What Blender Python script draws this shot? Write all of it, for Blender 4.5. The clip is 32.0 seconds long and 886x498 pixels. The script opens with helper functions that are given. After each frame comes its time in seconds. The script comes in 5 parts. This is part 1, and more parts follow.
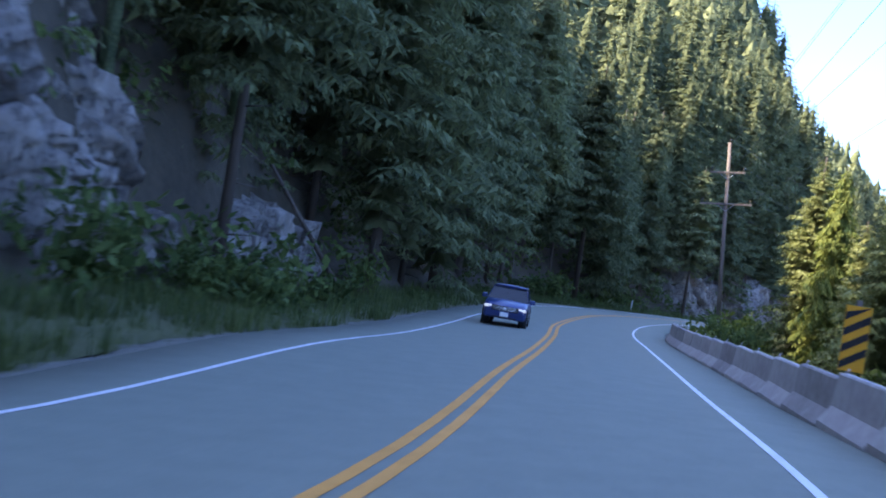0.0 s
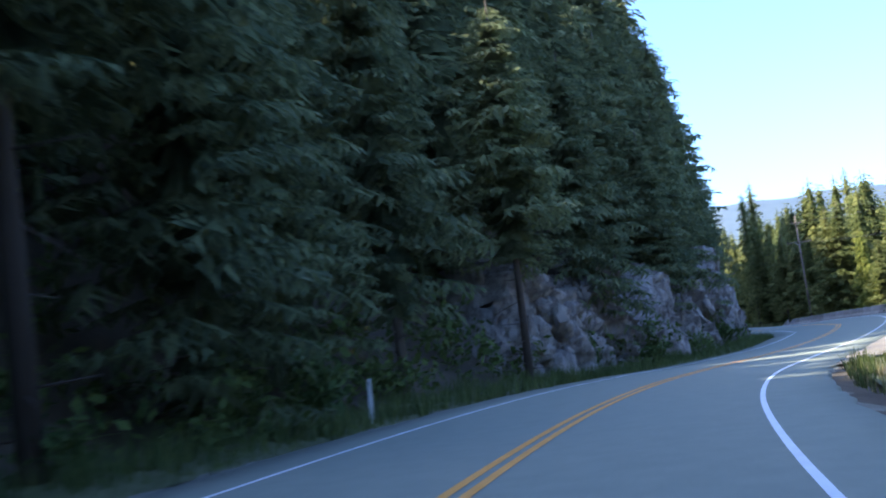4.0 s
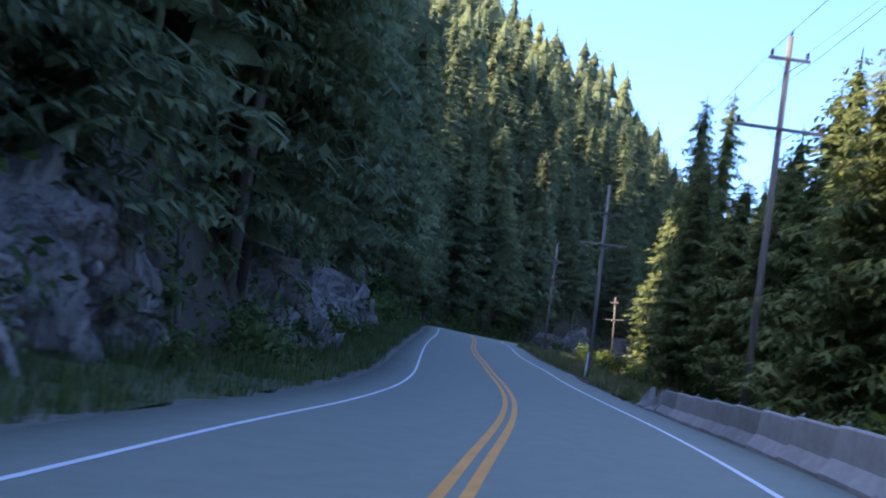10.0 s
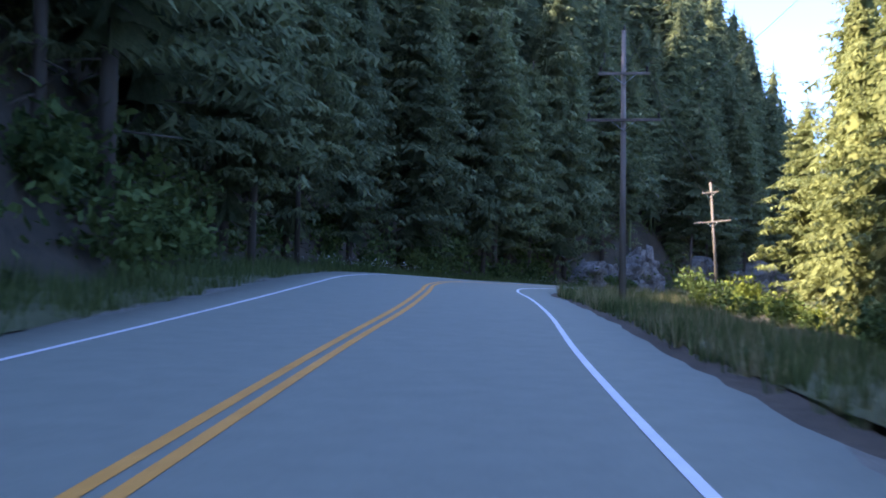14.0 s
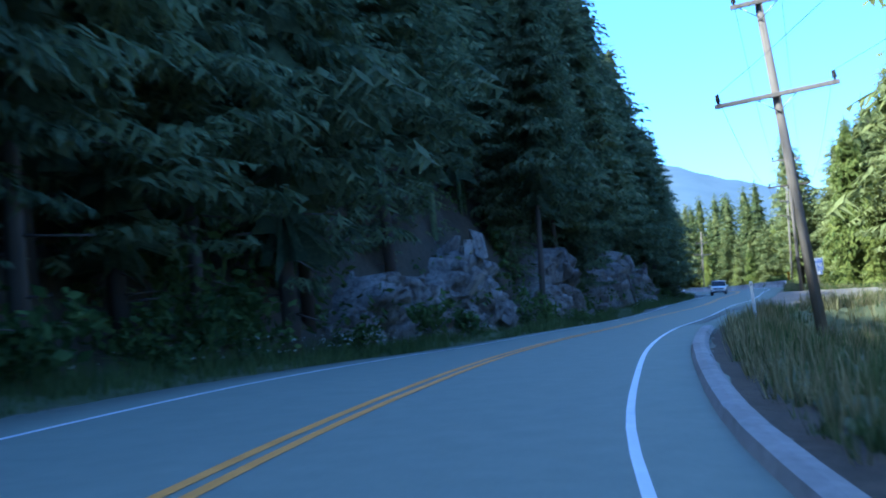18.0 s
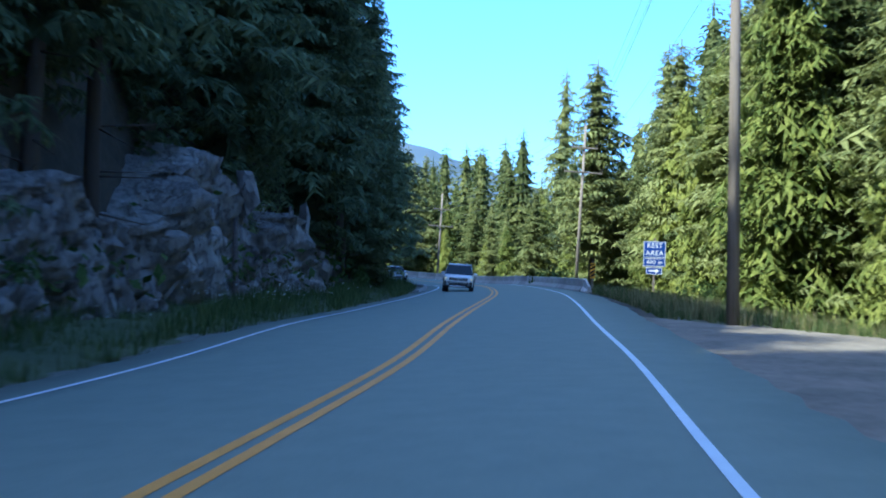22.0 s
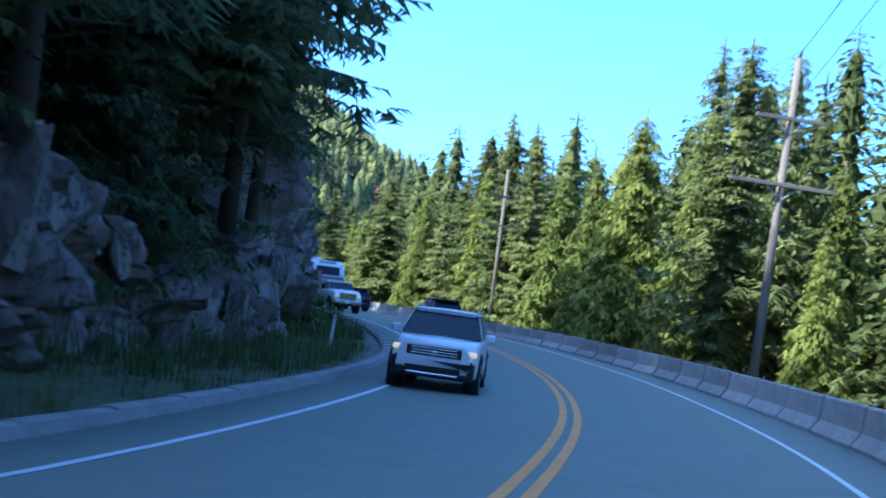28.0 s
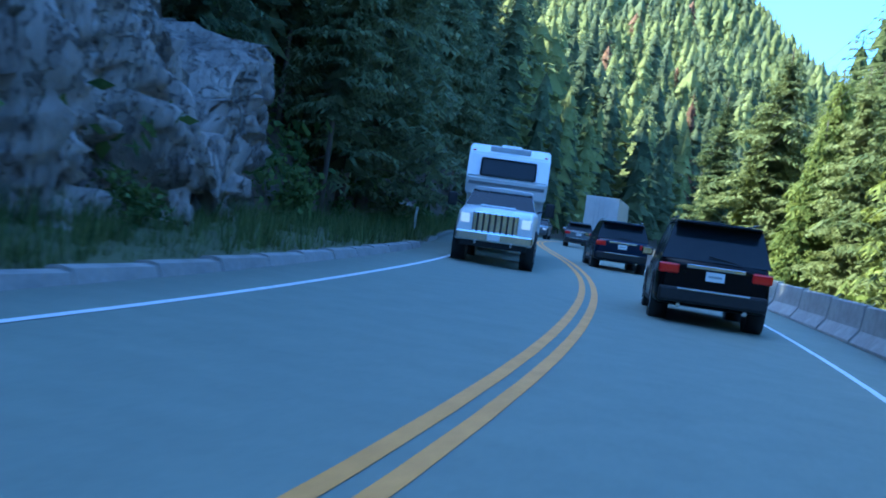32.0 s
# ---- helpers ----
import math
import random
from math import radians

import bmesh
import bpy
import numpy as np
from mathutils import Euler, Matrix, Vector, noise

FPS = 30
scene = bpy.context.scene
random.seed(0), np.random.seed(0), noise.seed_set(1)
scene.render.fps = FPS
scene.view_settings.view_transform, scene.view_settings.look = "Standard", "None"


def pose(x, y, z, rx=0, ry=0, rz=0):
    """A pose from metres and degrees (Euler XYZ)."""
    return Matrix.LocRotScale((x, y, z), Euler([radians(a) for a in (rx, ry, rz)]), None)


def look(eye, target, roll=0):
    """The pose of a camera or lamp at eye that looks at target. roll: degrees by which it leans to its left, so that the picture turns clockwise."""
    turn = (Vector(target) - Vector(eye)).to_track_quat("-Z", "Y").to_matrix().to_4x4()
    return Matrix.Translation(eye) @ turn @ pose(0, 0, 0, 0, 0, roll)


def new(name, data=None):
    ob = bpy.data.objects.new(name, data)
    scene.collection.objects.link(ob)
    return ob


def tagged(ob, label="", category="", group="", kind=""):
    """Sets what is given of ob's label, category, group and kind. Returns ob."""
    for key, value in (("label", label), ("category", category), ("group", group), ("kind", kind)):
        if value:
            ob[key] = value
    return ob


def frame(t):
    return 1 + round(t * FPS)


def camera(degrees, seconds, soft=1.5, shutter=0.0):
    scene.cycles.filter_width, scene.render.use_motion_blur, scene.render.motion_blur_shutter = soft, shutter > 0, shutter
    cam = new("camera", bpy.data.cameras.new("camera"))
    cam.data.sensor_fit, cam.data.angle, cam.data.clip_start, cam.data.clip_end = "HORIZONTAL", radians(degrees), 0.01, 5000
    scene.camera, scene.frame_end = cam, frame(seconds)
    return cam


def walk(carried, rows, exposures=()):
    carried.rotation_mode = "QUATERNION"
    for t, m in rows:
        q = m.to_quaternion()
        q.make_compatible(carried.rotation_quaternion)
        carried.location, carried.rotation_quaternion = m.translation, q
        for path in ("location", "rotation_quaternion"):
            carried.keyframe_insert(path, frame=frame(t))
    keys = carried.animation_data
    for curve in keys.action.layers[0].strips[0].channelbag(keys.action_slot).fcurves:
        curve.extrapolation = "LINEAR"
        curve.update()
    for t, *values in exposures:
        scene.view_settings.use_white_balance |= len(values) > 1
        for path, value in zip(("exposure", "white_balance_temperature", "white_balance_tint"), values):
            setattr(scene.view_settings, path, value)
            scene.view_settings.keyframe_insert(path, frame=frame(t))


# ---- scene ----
# ---- camera and its way ----
cam = camera(43.07, 32.0, soft=1.8, shutter=0.35)
PATH = [
    (0.0, pose(0.000, 0.000, 1.400, 90.486, -9.003, -4.237)),
    (0.5, pose(2.711, 9.650, 1.209, 91.727, -5.919, -3.061)),
    (1.0, pose(5.117, 19.514, 1.054, 92.478, -3.436, -2.892)),
    (1.5, pose(7.488, 29.440, 0.876, 92.806, -1.826, -3.683)),
    (2.0, pose(9.718, 39.504, 0.736, 92.744, -0.309, -5.262)),
    (2.5, pose(11.745, 49.818, 0.679, 92.798, 1.428, -7.214)),
    (3.0, pose(14.488, 60.234, 0.664, 93.275, 3.372, -9.360)),
    (3.5, pose(17.924, 70.698, 0.656, 94.199, 5.316, -11.732)),
    (4.0, pose(22.053, 81.065, 0.612, 95.395, 6.940, -14.470)),
    (4.5, pose(26.771, 91.168, 0.544, 96.568, 7.897, -17.697)),
    (5.0, pose(31.931, 100.817, 0.462, 97.384, 7.889, -21.354)),
    (5.5, pose(37.388, 109.787, 0.350, 97.561, 6.737, -24.954)),
    (6.0, pose(43.329, 117.774, 0.277, 97.424, 4.589, -27.705)),
    (6.5, pose(49.218, 125.297, 0.185, 96.536, 1.575, -29.353)),
    (7.0, pose(55.178, 132.594, 0.156, 95.536, -1.588, -29.842)),
    (7.5, pose(61.201, 139.930, 0.194, 94.759, -4.421, -29.105)),
    (8.0, pose(67.235, 147.458, 0.359, 94.512, -6.526, -27.242)),
    (8.5, pose(73.279, 155.224, 0.512, 94.686, -7.953, -24.503)),
    (9.0, pose(78.892, 163.411, 0.595, 94.800, -8.929, -21.213)),
    (9.5, pose(84.126, 171.909, 0.548, 94.662, -9.455, -17.696)),
    (10.0, pose(88.763, 180.707, 0.515, 94.101, -9.390, -14.453)),
    (10.5, pose(92.650, 189.710, 0.499, 93.539, -8.875, -11.993)),
    (11.0, pose(96.025, 198.855, 0.405, 93.077, -7.643, -10.398)),
    (11.5, pose(99.414, 207.946, 0.252, 92.712, -6.031, -9.777)),
    (12.0, pose(102.394, 217.145, 0.175, 92.466, -4.197, -9.908)),
    (12.5, pose(105.144, 226.360, 0.183, 92.112, -2.540, -10.728)),
    (13.0, pose(107.640, 235.698, 0.306, 91.728, -1.681, -11.825)),
    (13.5, pose(110.191, 245.282, 0.517, 91.412, -1.884, -12.873)),
    (14.0, pose(112.752, 255.091, 0.630, 91.405, -2.055, -13.152)),
    (14.5, pose(115.401, 264.959, 0.806, 91.851, -1.720, -12.873)),
    (15.0, pose(118.196, 274.716, 1.027, 92.743, -0.835, -12.690)),
    (15.5, pose(121.047, 284.255, 1.269, 93.879, 0.396, -13.274)),
    (16.0, pose(123.564, 293.599, 1.464, 94.799, 1.685, -14.926)),
    (16.5, pose(126.154, 302.585, 1.578, 94.712, 2.830, -17.162)),
    (17.0, pose(129.442, 311.050, 1.611, 94.007, 3.876, -20.057)),
    (17.5, pose(133.225, 319.103, 1.568, 93.208, 4.593, -23.340)),
    (18.0, pose(137.093, 326.854, 1.517, 92.587, 4.720, -27.066)),
    (18.5, pose(141.614, 334.093, 1.463, 92.215, 4.445, -30.564)),
    (19.0, pose(146.656, 340.826, 1.412, 92.073, 3.859, -33.925)),
    (19.5, pose(151.829, 347.422, 1.346, 91.745, 2.804, -37.142)),
    (20.0, pose(157.319, 353.978, 1.306, 91.170, 1.701, -39.826)),
    (20.5, pose(163.291, 360.505, 1.228, 90.567, 0.557, -41.245)),
    (21.0, pose(169.810, 367.089, 1.147, 90.171, -0.638, -41.446)),
    (21.5, pose(176.604, 373.979, 1.141, 90.228, -1.565, -40.974)),
    (22.0, pose(183.628, 380.966, 1.061, 90.739, -1.948, -40.175)),
    (22.5, pose(190.720, 387.924, 0.986, 91.432, -2.341, -39.438)),
    (23.0, pose(197.835, 394.916, 0.965, 92.003, -2.694, -38.920)),
    (23.5, pose(204.883, 402.107, 1.014, 92.480, -3.133, -38.773)),
    (24.0, pose(212.050, 409.302, 1.048, 92.849, -3.487, -38.437)),
    (24.5, pose(219.108, 416.513, 1.012, 93.342, -3.563, -37.760)),
    (25.0, pose(225.960, 423.633, 0.949, 93.587, -3.355, -36.541)),
    (25.5, pose(232.403, 430.673, 0.882, 93.568, -3.129, -34.674)),
    (26.0, pose(238.400, 437.498, 0.816, 93.450, -3.238, -32.139)),
    (26.5, pose(243.897, 444.022, 0.752, 93.414, -3.932, -29.008)),
    (27.0, pose(248.816, 450.256, 0.692, 93.496, -5.179, -25.467)),
    (27.5, pose(253.095, 456.348, 0.656, 93.412, -6.456, -21.810)),
    (28.0, pose(256.875, 462.361, 0.551, 93.092, -7.147, -18.263)),
    (28.5, pose(260.411, 468.205, 0.412, 92.427, -7.405, -14.672)),
    (29.0, pose(263.596, 473.868, 0.350, 91.426, -7.990, -11.293)),
    (29.5, pose(266.373, 479.463, 0.349, 90.262, -8.748, -8.260)),
    (30.0, pose(268.756, 485.054, 0.349, 89.213, -9.264, -5.448)),
    (30.5, pose(271.043, 490.617, 0.337, 88.379, -9.239, -2.448)),
    (31.0, pose(272.960, 496.291, 0.386, 88.535, -9.099, 0.548)),
    (31.5, pose(274.635, 502.029, 0.443, 88.678, -8.925, 3.380)),
    (32.0, pose(275.948, 507.907, 0.525, 88.485, -8.743, 5.996)),
]
EXPOSURES = [
    (0.0, 2.36, 5700, 22), (2.5, 2.36, 5700, 22), (4.5, 1.69, 5350, 12), (5.5, 1.29, 4700, 10), (8.5, 1.35, 4700, 10), (10.0, 1.88, 5600, 20),
    (13.5, 2.38, 5800, 25), (15.5, 2.3, 4800, 9), (16.5, 2.18, 4350, 4), (19.0, 1.6, 4450, 3), (24.5, 1.5, 4650, 4), (27.0, 1.63, 4600, 6), (29.0, 1.76, 4500, 4), (32.0, 2.14, 4400, -2),
]
walk(cam, PATH, EXPOSURES)

# ---- sky and sun ----
SUN_FROM = Vector((-0.975, 0.05, 1.15)).normalized()
world = bpy.data.worlds.new("sky")
scene.world = world
world.use_nodes = True
wn = world.node_tree
sky = wn.nodes.new("ShaderNodeTexSky")
sky.sky_type = "NISHITA"
sky.sun_disc = False
sky.sun_elevation = math.asin(SUN_FROM.z)
sky.sun_rotation = math.atan2(SUN_FROM.x, SUN_FROM.y)
sky.altitude, sky.air_density, sky.dust_density, sky.ozone_density = 1000.0, 1.0, 4.5, 8.0
wn.links.new(sky.outputs[0], wn.nodes["Background"].inputs[0])
wn.nodes["Background"].inputs[1].default_value = 0.165
sun = new("sun", bpy.data.lights.new("sun", "SUN"))
sun.data.energy, sun.data.angle, sun.data.color = 4.3, radians(0.55), (1.0, 0.85, 0.57)
sun.matrix_world = look(SUN_FROM * 100, (0, 0, 0))

# ---- materials ----
def mat(name, low, high, scale=4.0, rough=0.85, bump=0.0, fine=0.0, metal=0.0, island=0.0, obrand=0.0, spec=0.3, coat=0.0, stretch=(1, 1, 1), transl=0.0, crack=0.0, world_scale=False):
    """A surface whose colour wanders between low and high at two scales, with optional relief and random shifts for each piece."""
    m = bpy.data.materials.new(name)
    m.use_nodes = True
    nt = m.node_tree
    b = nt.nodes["Principled BSDF"]
    b.inputs["Roughness"].default_value, b.inputs["Metallic"].default_value = rough, metal
    b.inputs["Specular IOR Level"].default_value = spec
    b.inputs["Coat Weight"].default_value = coat
    co = nt.nodes.new("ShaderNodeTexCoord")
    mp = nt.nodes.new("ShaderNodeMapping")
    mp.inputs["Scale"].default_value = stretch
    if world_scale:
        geo = nt.nodes.new("ShaderNodeNewGeometry")
        nt.links.new(geo.outputs["Position"], mp.inputs[0])
    else:
        nt.links.new(co.outputs["Object"], mp.inputs[0])
    n1 = nt.nodes.new("ShaderNodeTexNoise")
    n1.inputs["Scale"].default_value, n1.inputs["Detail"].default_value, n1.inputs["Roughness"].default_value = scale, 6.0, 0.65
    n2 = nt.nodes.new("ShaderNodeTexNoise")
    n2.inputs["Scale"].default_value, n2.inputs["Detail"].default_value = scale * 0.13, 3.0
    for n in (n1, n2):
        nt.links.new(mp.outputs[0], n.inputs["Vector"])
    add = nt.nodes.new("ShaderNodeMath")
    add.operation = "MULTIPLY_ADD"
    nt.links.new(n1.outputs[0], add.inputs[0])
    add.inputs[1].default_value = 0.55
    sc = nt.nodes.new("ShaderNodeMath")
    sc.operation = "MULTIPLY"
    nt.links.new(n2.outputs[0], sc.inputs[0])
    sc.inputs[1].default_value = 0.45
    nt.links.new(sc.outputs[0], add.inputs[2])
    value = add
    for amount, kind, socket in ((island, "ShaderNodeNewGeometry", "Random Per Island"), (obrand, "ShaderNodeObjectInfo", "Random")):
        if amount:
            g = nt.nodes.new(kind)
            sh = nt.nodes.new("ShaderNodeMath")
            sh.operation = "MULTIPLY_ADD"
            nt.links.new(g.outputs[socket], sh.inputs[0])
            sh.inputs[1].default_value = amount
            lo = nt.nodes.new("ShaderNodeMath")
            lo.operation = "SUBTRACT"
            nt.links.new(value.outputs[0], lo.inputs[0])
            lo.inputs[1].default_value = amount * 0.5
            nt.links.new(lo.outputs[0], sh.inputs[2])
            value = sh
    ramp = nt.nodes.new("ShaderNodeValToRGB")
    ramp.color_ramp.elements[0].position, ramp.color_ramp.elements[1].position = 0.3, 0.7
    ramp.color_ramp.elements[0].color, ramp.color_ramp.elements[1].color = (*low, 1), (*high, 1)
    nt.links.new(value.outputs[0], ramp.inputs[0])
    nt.links.new(ramp.outputs[0], b.inputs["Base Color"])
    height = n1
    if crack:
        # fissures between blocks, darker and recessed
        warp = nt.nodes.new("ShaderNodeVectorMath")
        warp.operation = "MULTIPLY_ADD"
        warp.inputs[1].default_value = (1.8, 1.8, 1.8)
        nt.links.new(n1.outputs[1], warp.inputs[0])
        nt.links.new(mp.outputs[0], warp.inputs[2])
        vo = nt.nodes.new("ShaderNodeTexVoronoi")
        vo.feature = "DISTANCE_TO_EDGE"
        vo.inputs["Scale"].default_value = crack
        nt.links.new(warp.outputs[0], vo.inputs["Vector"])
        mr = nt.nodes.new("ShaderNodeMapRange")
        mr.inputs[1].default_value, mr.inputs[2].default_value = 0.0, 0.04
        mr.inputs[3].default_value, mr.inputs[4].default_value = 0.6, 1.0
        nt.links.new(vo.outputs[0], mr.inputs[0])
        mulc = nt.nodes.new("ShaderNodeVectorMath")
        mulc.operation = "SCALE"
        nt.links.new(ramp.outputs[0], mulc.inputs[0])
        nt.links.new(mr.outputs[0], mulc.inputs["Scale"])
        nt.links.new(mulc.outputs[0], b.inputs["Base Color"])
        height = nt.nodes.new("ShaderNodeMath")
        height.operation = "ADD"
        nt.links.new(n1.outputs[0], height.inputs[0])
        nt.links.new(mr.outputs[0], height.inputs[1])
    if bump:
        bp = nt.nodes.new("ShaderNodeBump")
        bp.inputs["Strength"].default_value, bp.inputs["Distance"].default_value = bump, fine or 0.02
        nt.links.new(height.outputs[0], bp.inputs["Height"])
        nt.links.new(bp.outputs[0], b.inputs["Normal"])
    if transl:
        tr = nt.nodes.new("ShaderNodeBsdfTranslucent")
        nt.links.new(ramp.outputs[0], tr.inputs[0])
        mx = nt.nodes.new("ShaderNodeMixShader")
        mx.inputs[0].default_value = transl
        nt.links.new(b.outputs[0], mx.inputs[1])
        nt.links.new(tr.outputs[0], mx.inputs[2])
        nt.links.new(mx.outputs[0], nt.nodes["Material Output"].inputs[0])
    return m


def glow(name, color, strength):
    m = bpy.data.materials.new(name)
    m.use_nodes = True
    b = m.node_tree.nodes["Principled BSDF"]
    b.inputs["Base Color"].default_value = (*color, 1)
    b.inputs["Emission Color"].default_value, b.inputs["Emission Strength"].default_value = (*color, 1), strength
    return m


M_ASPHALT = mat("asphalt", (0.164, 0.181, 0.143), (0.212, 0.234, 0.185), 16.0, 0.82, 0.35, 0.008, spec=0.3)
M_PATCH = mat("asphalt_worn", (0.12, 0.107, 0.092), (0.25, 0.225, 0.19), 7.0, 0.92, 0.5, 0.015)
M_YELLOW = mat("road_paint_yellow", (0.52, 0.235, 0.035), (0.72, 0.345, 0.07), 14.0, 0.65, 0.15, 0.003)
M_WHITE = mat("road_paint_white", (0.55, 0.56, 0.57), (0.78, 0.79, 0.8), 14.0, 0.6, 0.1, 0.003)
M_GRAVEL = mat("gravel", (0.085, 0.086, 0.068), (0.22, 0.218, 0.18), 26.0, 0.95, 0.7, 0.02)
M_TAN = mat("tan_gravel", (0.09, 0.074, 0.056), (0.27, 0.23, 0.175), 5.0, 0.95, 0.7, 0.02)
M_SCUFF = mat("rubber_scuff", (0.085, 0.08, 0.07), (0.15, 0.142, 0.125), 6.0, 0.85)
M_SNAG = mat("bleached_wood", (0.25, 0.22, 0.19), (0.45, 0.41, 0.37), 7.0, 0.95, 0.5, 0.02, stretch=(1, 1, 0.2))
M_KERB = mat("kerb_concrete", (0.17, 0.167, 0.155), (0.33, 0.32, 0.3), 9.0, 0.9, 0.3, 0.012, obrand=0.12)
M_CONCRETE = mat("barrier_concrete", (0.2, 0.192, 0.18), (0.4, 0.39, 0.37), 5.0, 0.9, 0.35, 0.01, obrand=0.25)
M_GROUND = mat("forest_floor", (0.036, 0.03, 0.02), (0.1, 0.08, 0.052), 2.4, 0.95, 0.6, 0.08)
M_VERGE = mat("verge_soil", (0.055, 0.065, 0.027), (0.12, 0.125, 0.055), 3.0, 0.95, 0.6, 0.05)
M_ROCK = mat("rock_grey", (0.1, 0.086, 0.076), (0.44, 0.39, 0.345), 3.2, 0.92, 1.0, 0.16, stretch=(1.0, 1.0, 0.32), crack=1.5)
M_ROCK_LIGHT = mat("rock_pale", (0.1, 0.086, 0.074), (0.47, 0.42, 0.37), 3.0, 0.9, 1.0, 0.16, stretch=(1.0, 1.0, 0.3), crack=1.3)
# distance haze is painted into this bluish base colour
M_MOUNTAIN_HAZE = mat("far_mountain_haze_tint", (0.06, 0.088, 0.115), (0.1, 0.13, 0.155), 0.012, 1.0)
M_NEEDLE = mat("needles_dark", (0.085, 0.108, 0.056), (0.27, 0.3, 0.142), 8.0, 0.75, 0.7, 0.06, island=0.3, obrand=0.25, transl=0.45, spec=0.12, world_scale=True)
M_NEEDLE_W = mat("needles_warm", (0.085, 0.108, 0.036), (0.32, 0.335, 0.118), 8.0, 0.75, 0.7, 0.06, island=0.3, obrand=0.3, transl=0.4, spec=0.12, world_scale=True)
M_CEDAR = mat("cedar_sprays", (0.108, 0.138, 0.03), (0.34, 0.36, 0.08), 8.0, 0.7, 0.7, 0.06, island=0.3, obrand=0.25, transl=0.38, spec=0.12, world_scale=True)
M_RED = mat("needles_dead", (0.09, 0.04, 0.02), (0.2, 0.1, 0.05), 8.0, 0.85, 0.7, 0.06, island=0.5, world_scale=True)
M_BARK = mat("bark", (0.06, 0.045, 0.034), (0.2, 0.165, 0.135), 7.0, 0.95, 0.8, 0.03, stretch=(1, 1, 0.2), obrand=0.3)
M_LEAF = mat("shrub_leaves", (0.05, 0.08, 0.024), (0.14, 0.185, 0.055), 8.0, 0.7, 0.7, 0.06, island=0.5, obrand=0.3, transl=0.25, spec=0.12, world_scale=True)
M_LEAF_Y = mat("shrub_leaves_bright", (0.09, 0.12, 0.02), (0.22, 0.25, 0.045), 8.0, 0.7, 0.7, 0.06, island=0.5, transl=0.3, spec=0.12, world_scale=True)
M_GRASS = mat("grass", (0.05, 0.078, 0.024), (0.15, 0.18, 0.062), 0.6, 0.8, island=0.5, transl=0.3, spec=0.1)
M_DRYGRASS = mat("dry_grass", (0.12, 0.12, 0.045), (0.34, 0.29, 0.14), 0.7, 0.85, island=0.5, transl=0.25)
M_FLOWER = mat("white_flowers", (0.6, 0.6, 0.55), (0.8, 0.8, 0.76), 5.0, 0.8)
M_POLE = mat("pole_timber", (0.1, 0.078, 0.06), (0.27, 0.225, 0.185), 9.0, 0.9, 0.5, 0.012, stretch=(1, 1, 0.06), obrand=0.35)
M_INSUL = mat("insulator_glaze", (0.03, 0.025, 0.022), (0.07, 0.055, 0.045), 4.0, 0.25)
M_WIRE = mat("wire", (0.09, 0.09, 0.092), (0.16, 0.16, 0.165), 4.0, 0.5, metal=0.6)
M_STEEL = mat("galvanised_steel", (0.3, 0.31, 0.32), (0.48, 0.49, 0.5), 9.0, 0.5, metal=0.7)
M_SIGN_BLUE = mat("sign_blue", (0.008, 0.035, 0.2), (0.012, 0.05, 0.27), 5.0, 0.45)
M_SIGN_WHITE = mat("sign_white", (0.7, 0.7, 0.7), (0.8, 0.8, 0.8), 5.0, 0.5)
M_SIGN_YELLOW = mat("sign_yellow", (0.62, 0.28, 0.01), (0.74, 0.36, 0.02), 5.0, 0.5)
M_SIGN_BLACK = mat("sign_black", (0.012, 0.012, 0.012), (0.02, 0.02, 0.02), 5.0, 0.5)
M_WOODPOST = mat("sign_post_wood", (0.12, 0.1, 0.08), (0.26, 0.22, 0.18), 8.0, 0.9, 0.4, 0.01, stretch=(1, 1, 0.1))
M_POSTWHITE = mat("delineator_white", (0.58, 0.58, 0.56), (0.75, 0.75, 0.73), 6.0, 0.55)
M_BLACKPAINT = mat("car_paint_black", (0.003, 0.003, 0.004), (0.005, 0.005, 0.006), 3.0, 0.22, spec=0.14)
M_BLUEPAINT = mat("car_paint_blue", (0.008, 0.025, 0.12), (0.013, 0.036, 0.16), 3.0, 0.3, coat=0.3, spec=0.5)
M_NAVYPAINT = mat("car_paint_navy", (0.005, 0.01, 0.03), (0.008, 0.015, 0.04), 3.0, 0.25, spec=0.25)
M_WHITEPAINT = mat("car_paint_white", (0.66, 0.67, 0.68), (0.74, 0.75, 0.76), 3.0, 0.3, coat=0.3, spec=0.5)
M_GREYPAINT = mat("car_paint_grey", (0.1, 0.105, 0.115), (0.14, 0.145, 0.155), 3.0, 0.3, coat=0.3, spec=0.5)
M_TYRE = mat("tyre_rubber", (0.012, 0.012, 0.012), (0.025, 0.025, 0.025), 12.0, 0.9)
M_PLASTIC = mat("black_plastic", (0.014, 0.014, 0.015), (0.026, 0.026, 0.027), 9.0, 0.6)
M_CHROME = mat("chrome", (0.6, 0.61, 0.62), (0.72, 0.73, 0.74), 4.0, 0.18, metal=1.0)
M_RIM = mat("alloy", (0.3, 0.31, 0.32), (0.45, 0.46, 0.47), 6.0, 0.35, metal=0.9)
M_GLASS = mat("tinted_glass", (0.01, 0.013, 0.016), (0.016, 0.02, 0.024), 2.0, 0.12, spec=0.25)
M_TAIL = mat("tail_lamp_red", (0.42, 0.008, 0.01), (0.6, 0.015, 0.017), 9.0, 0.2, coat=0.8)
M_HEAD = glow("headlamp", (1.0, 0.95, 0.82), 0.08)
M_DRL = glow("headlamp_warm", (1.0, 0.78, 0.36), 0.16)
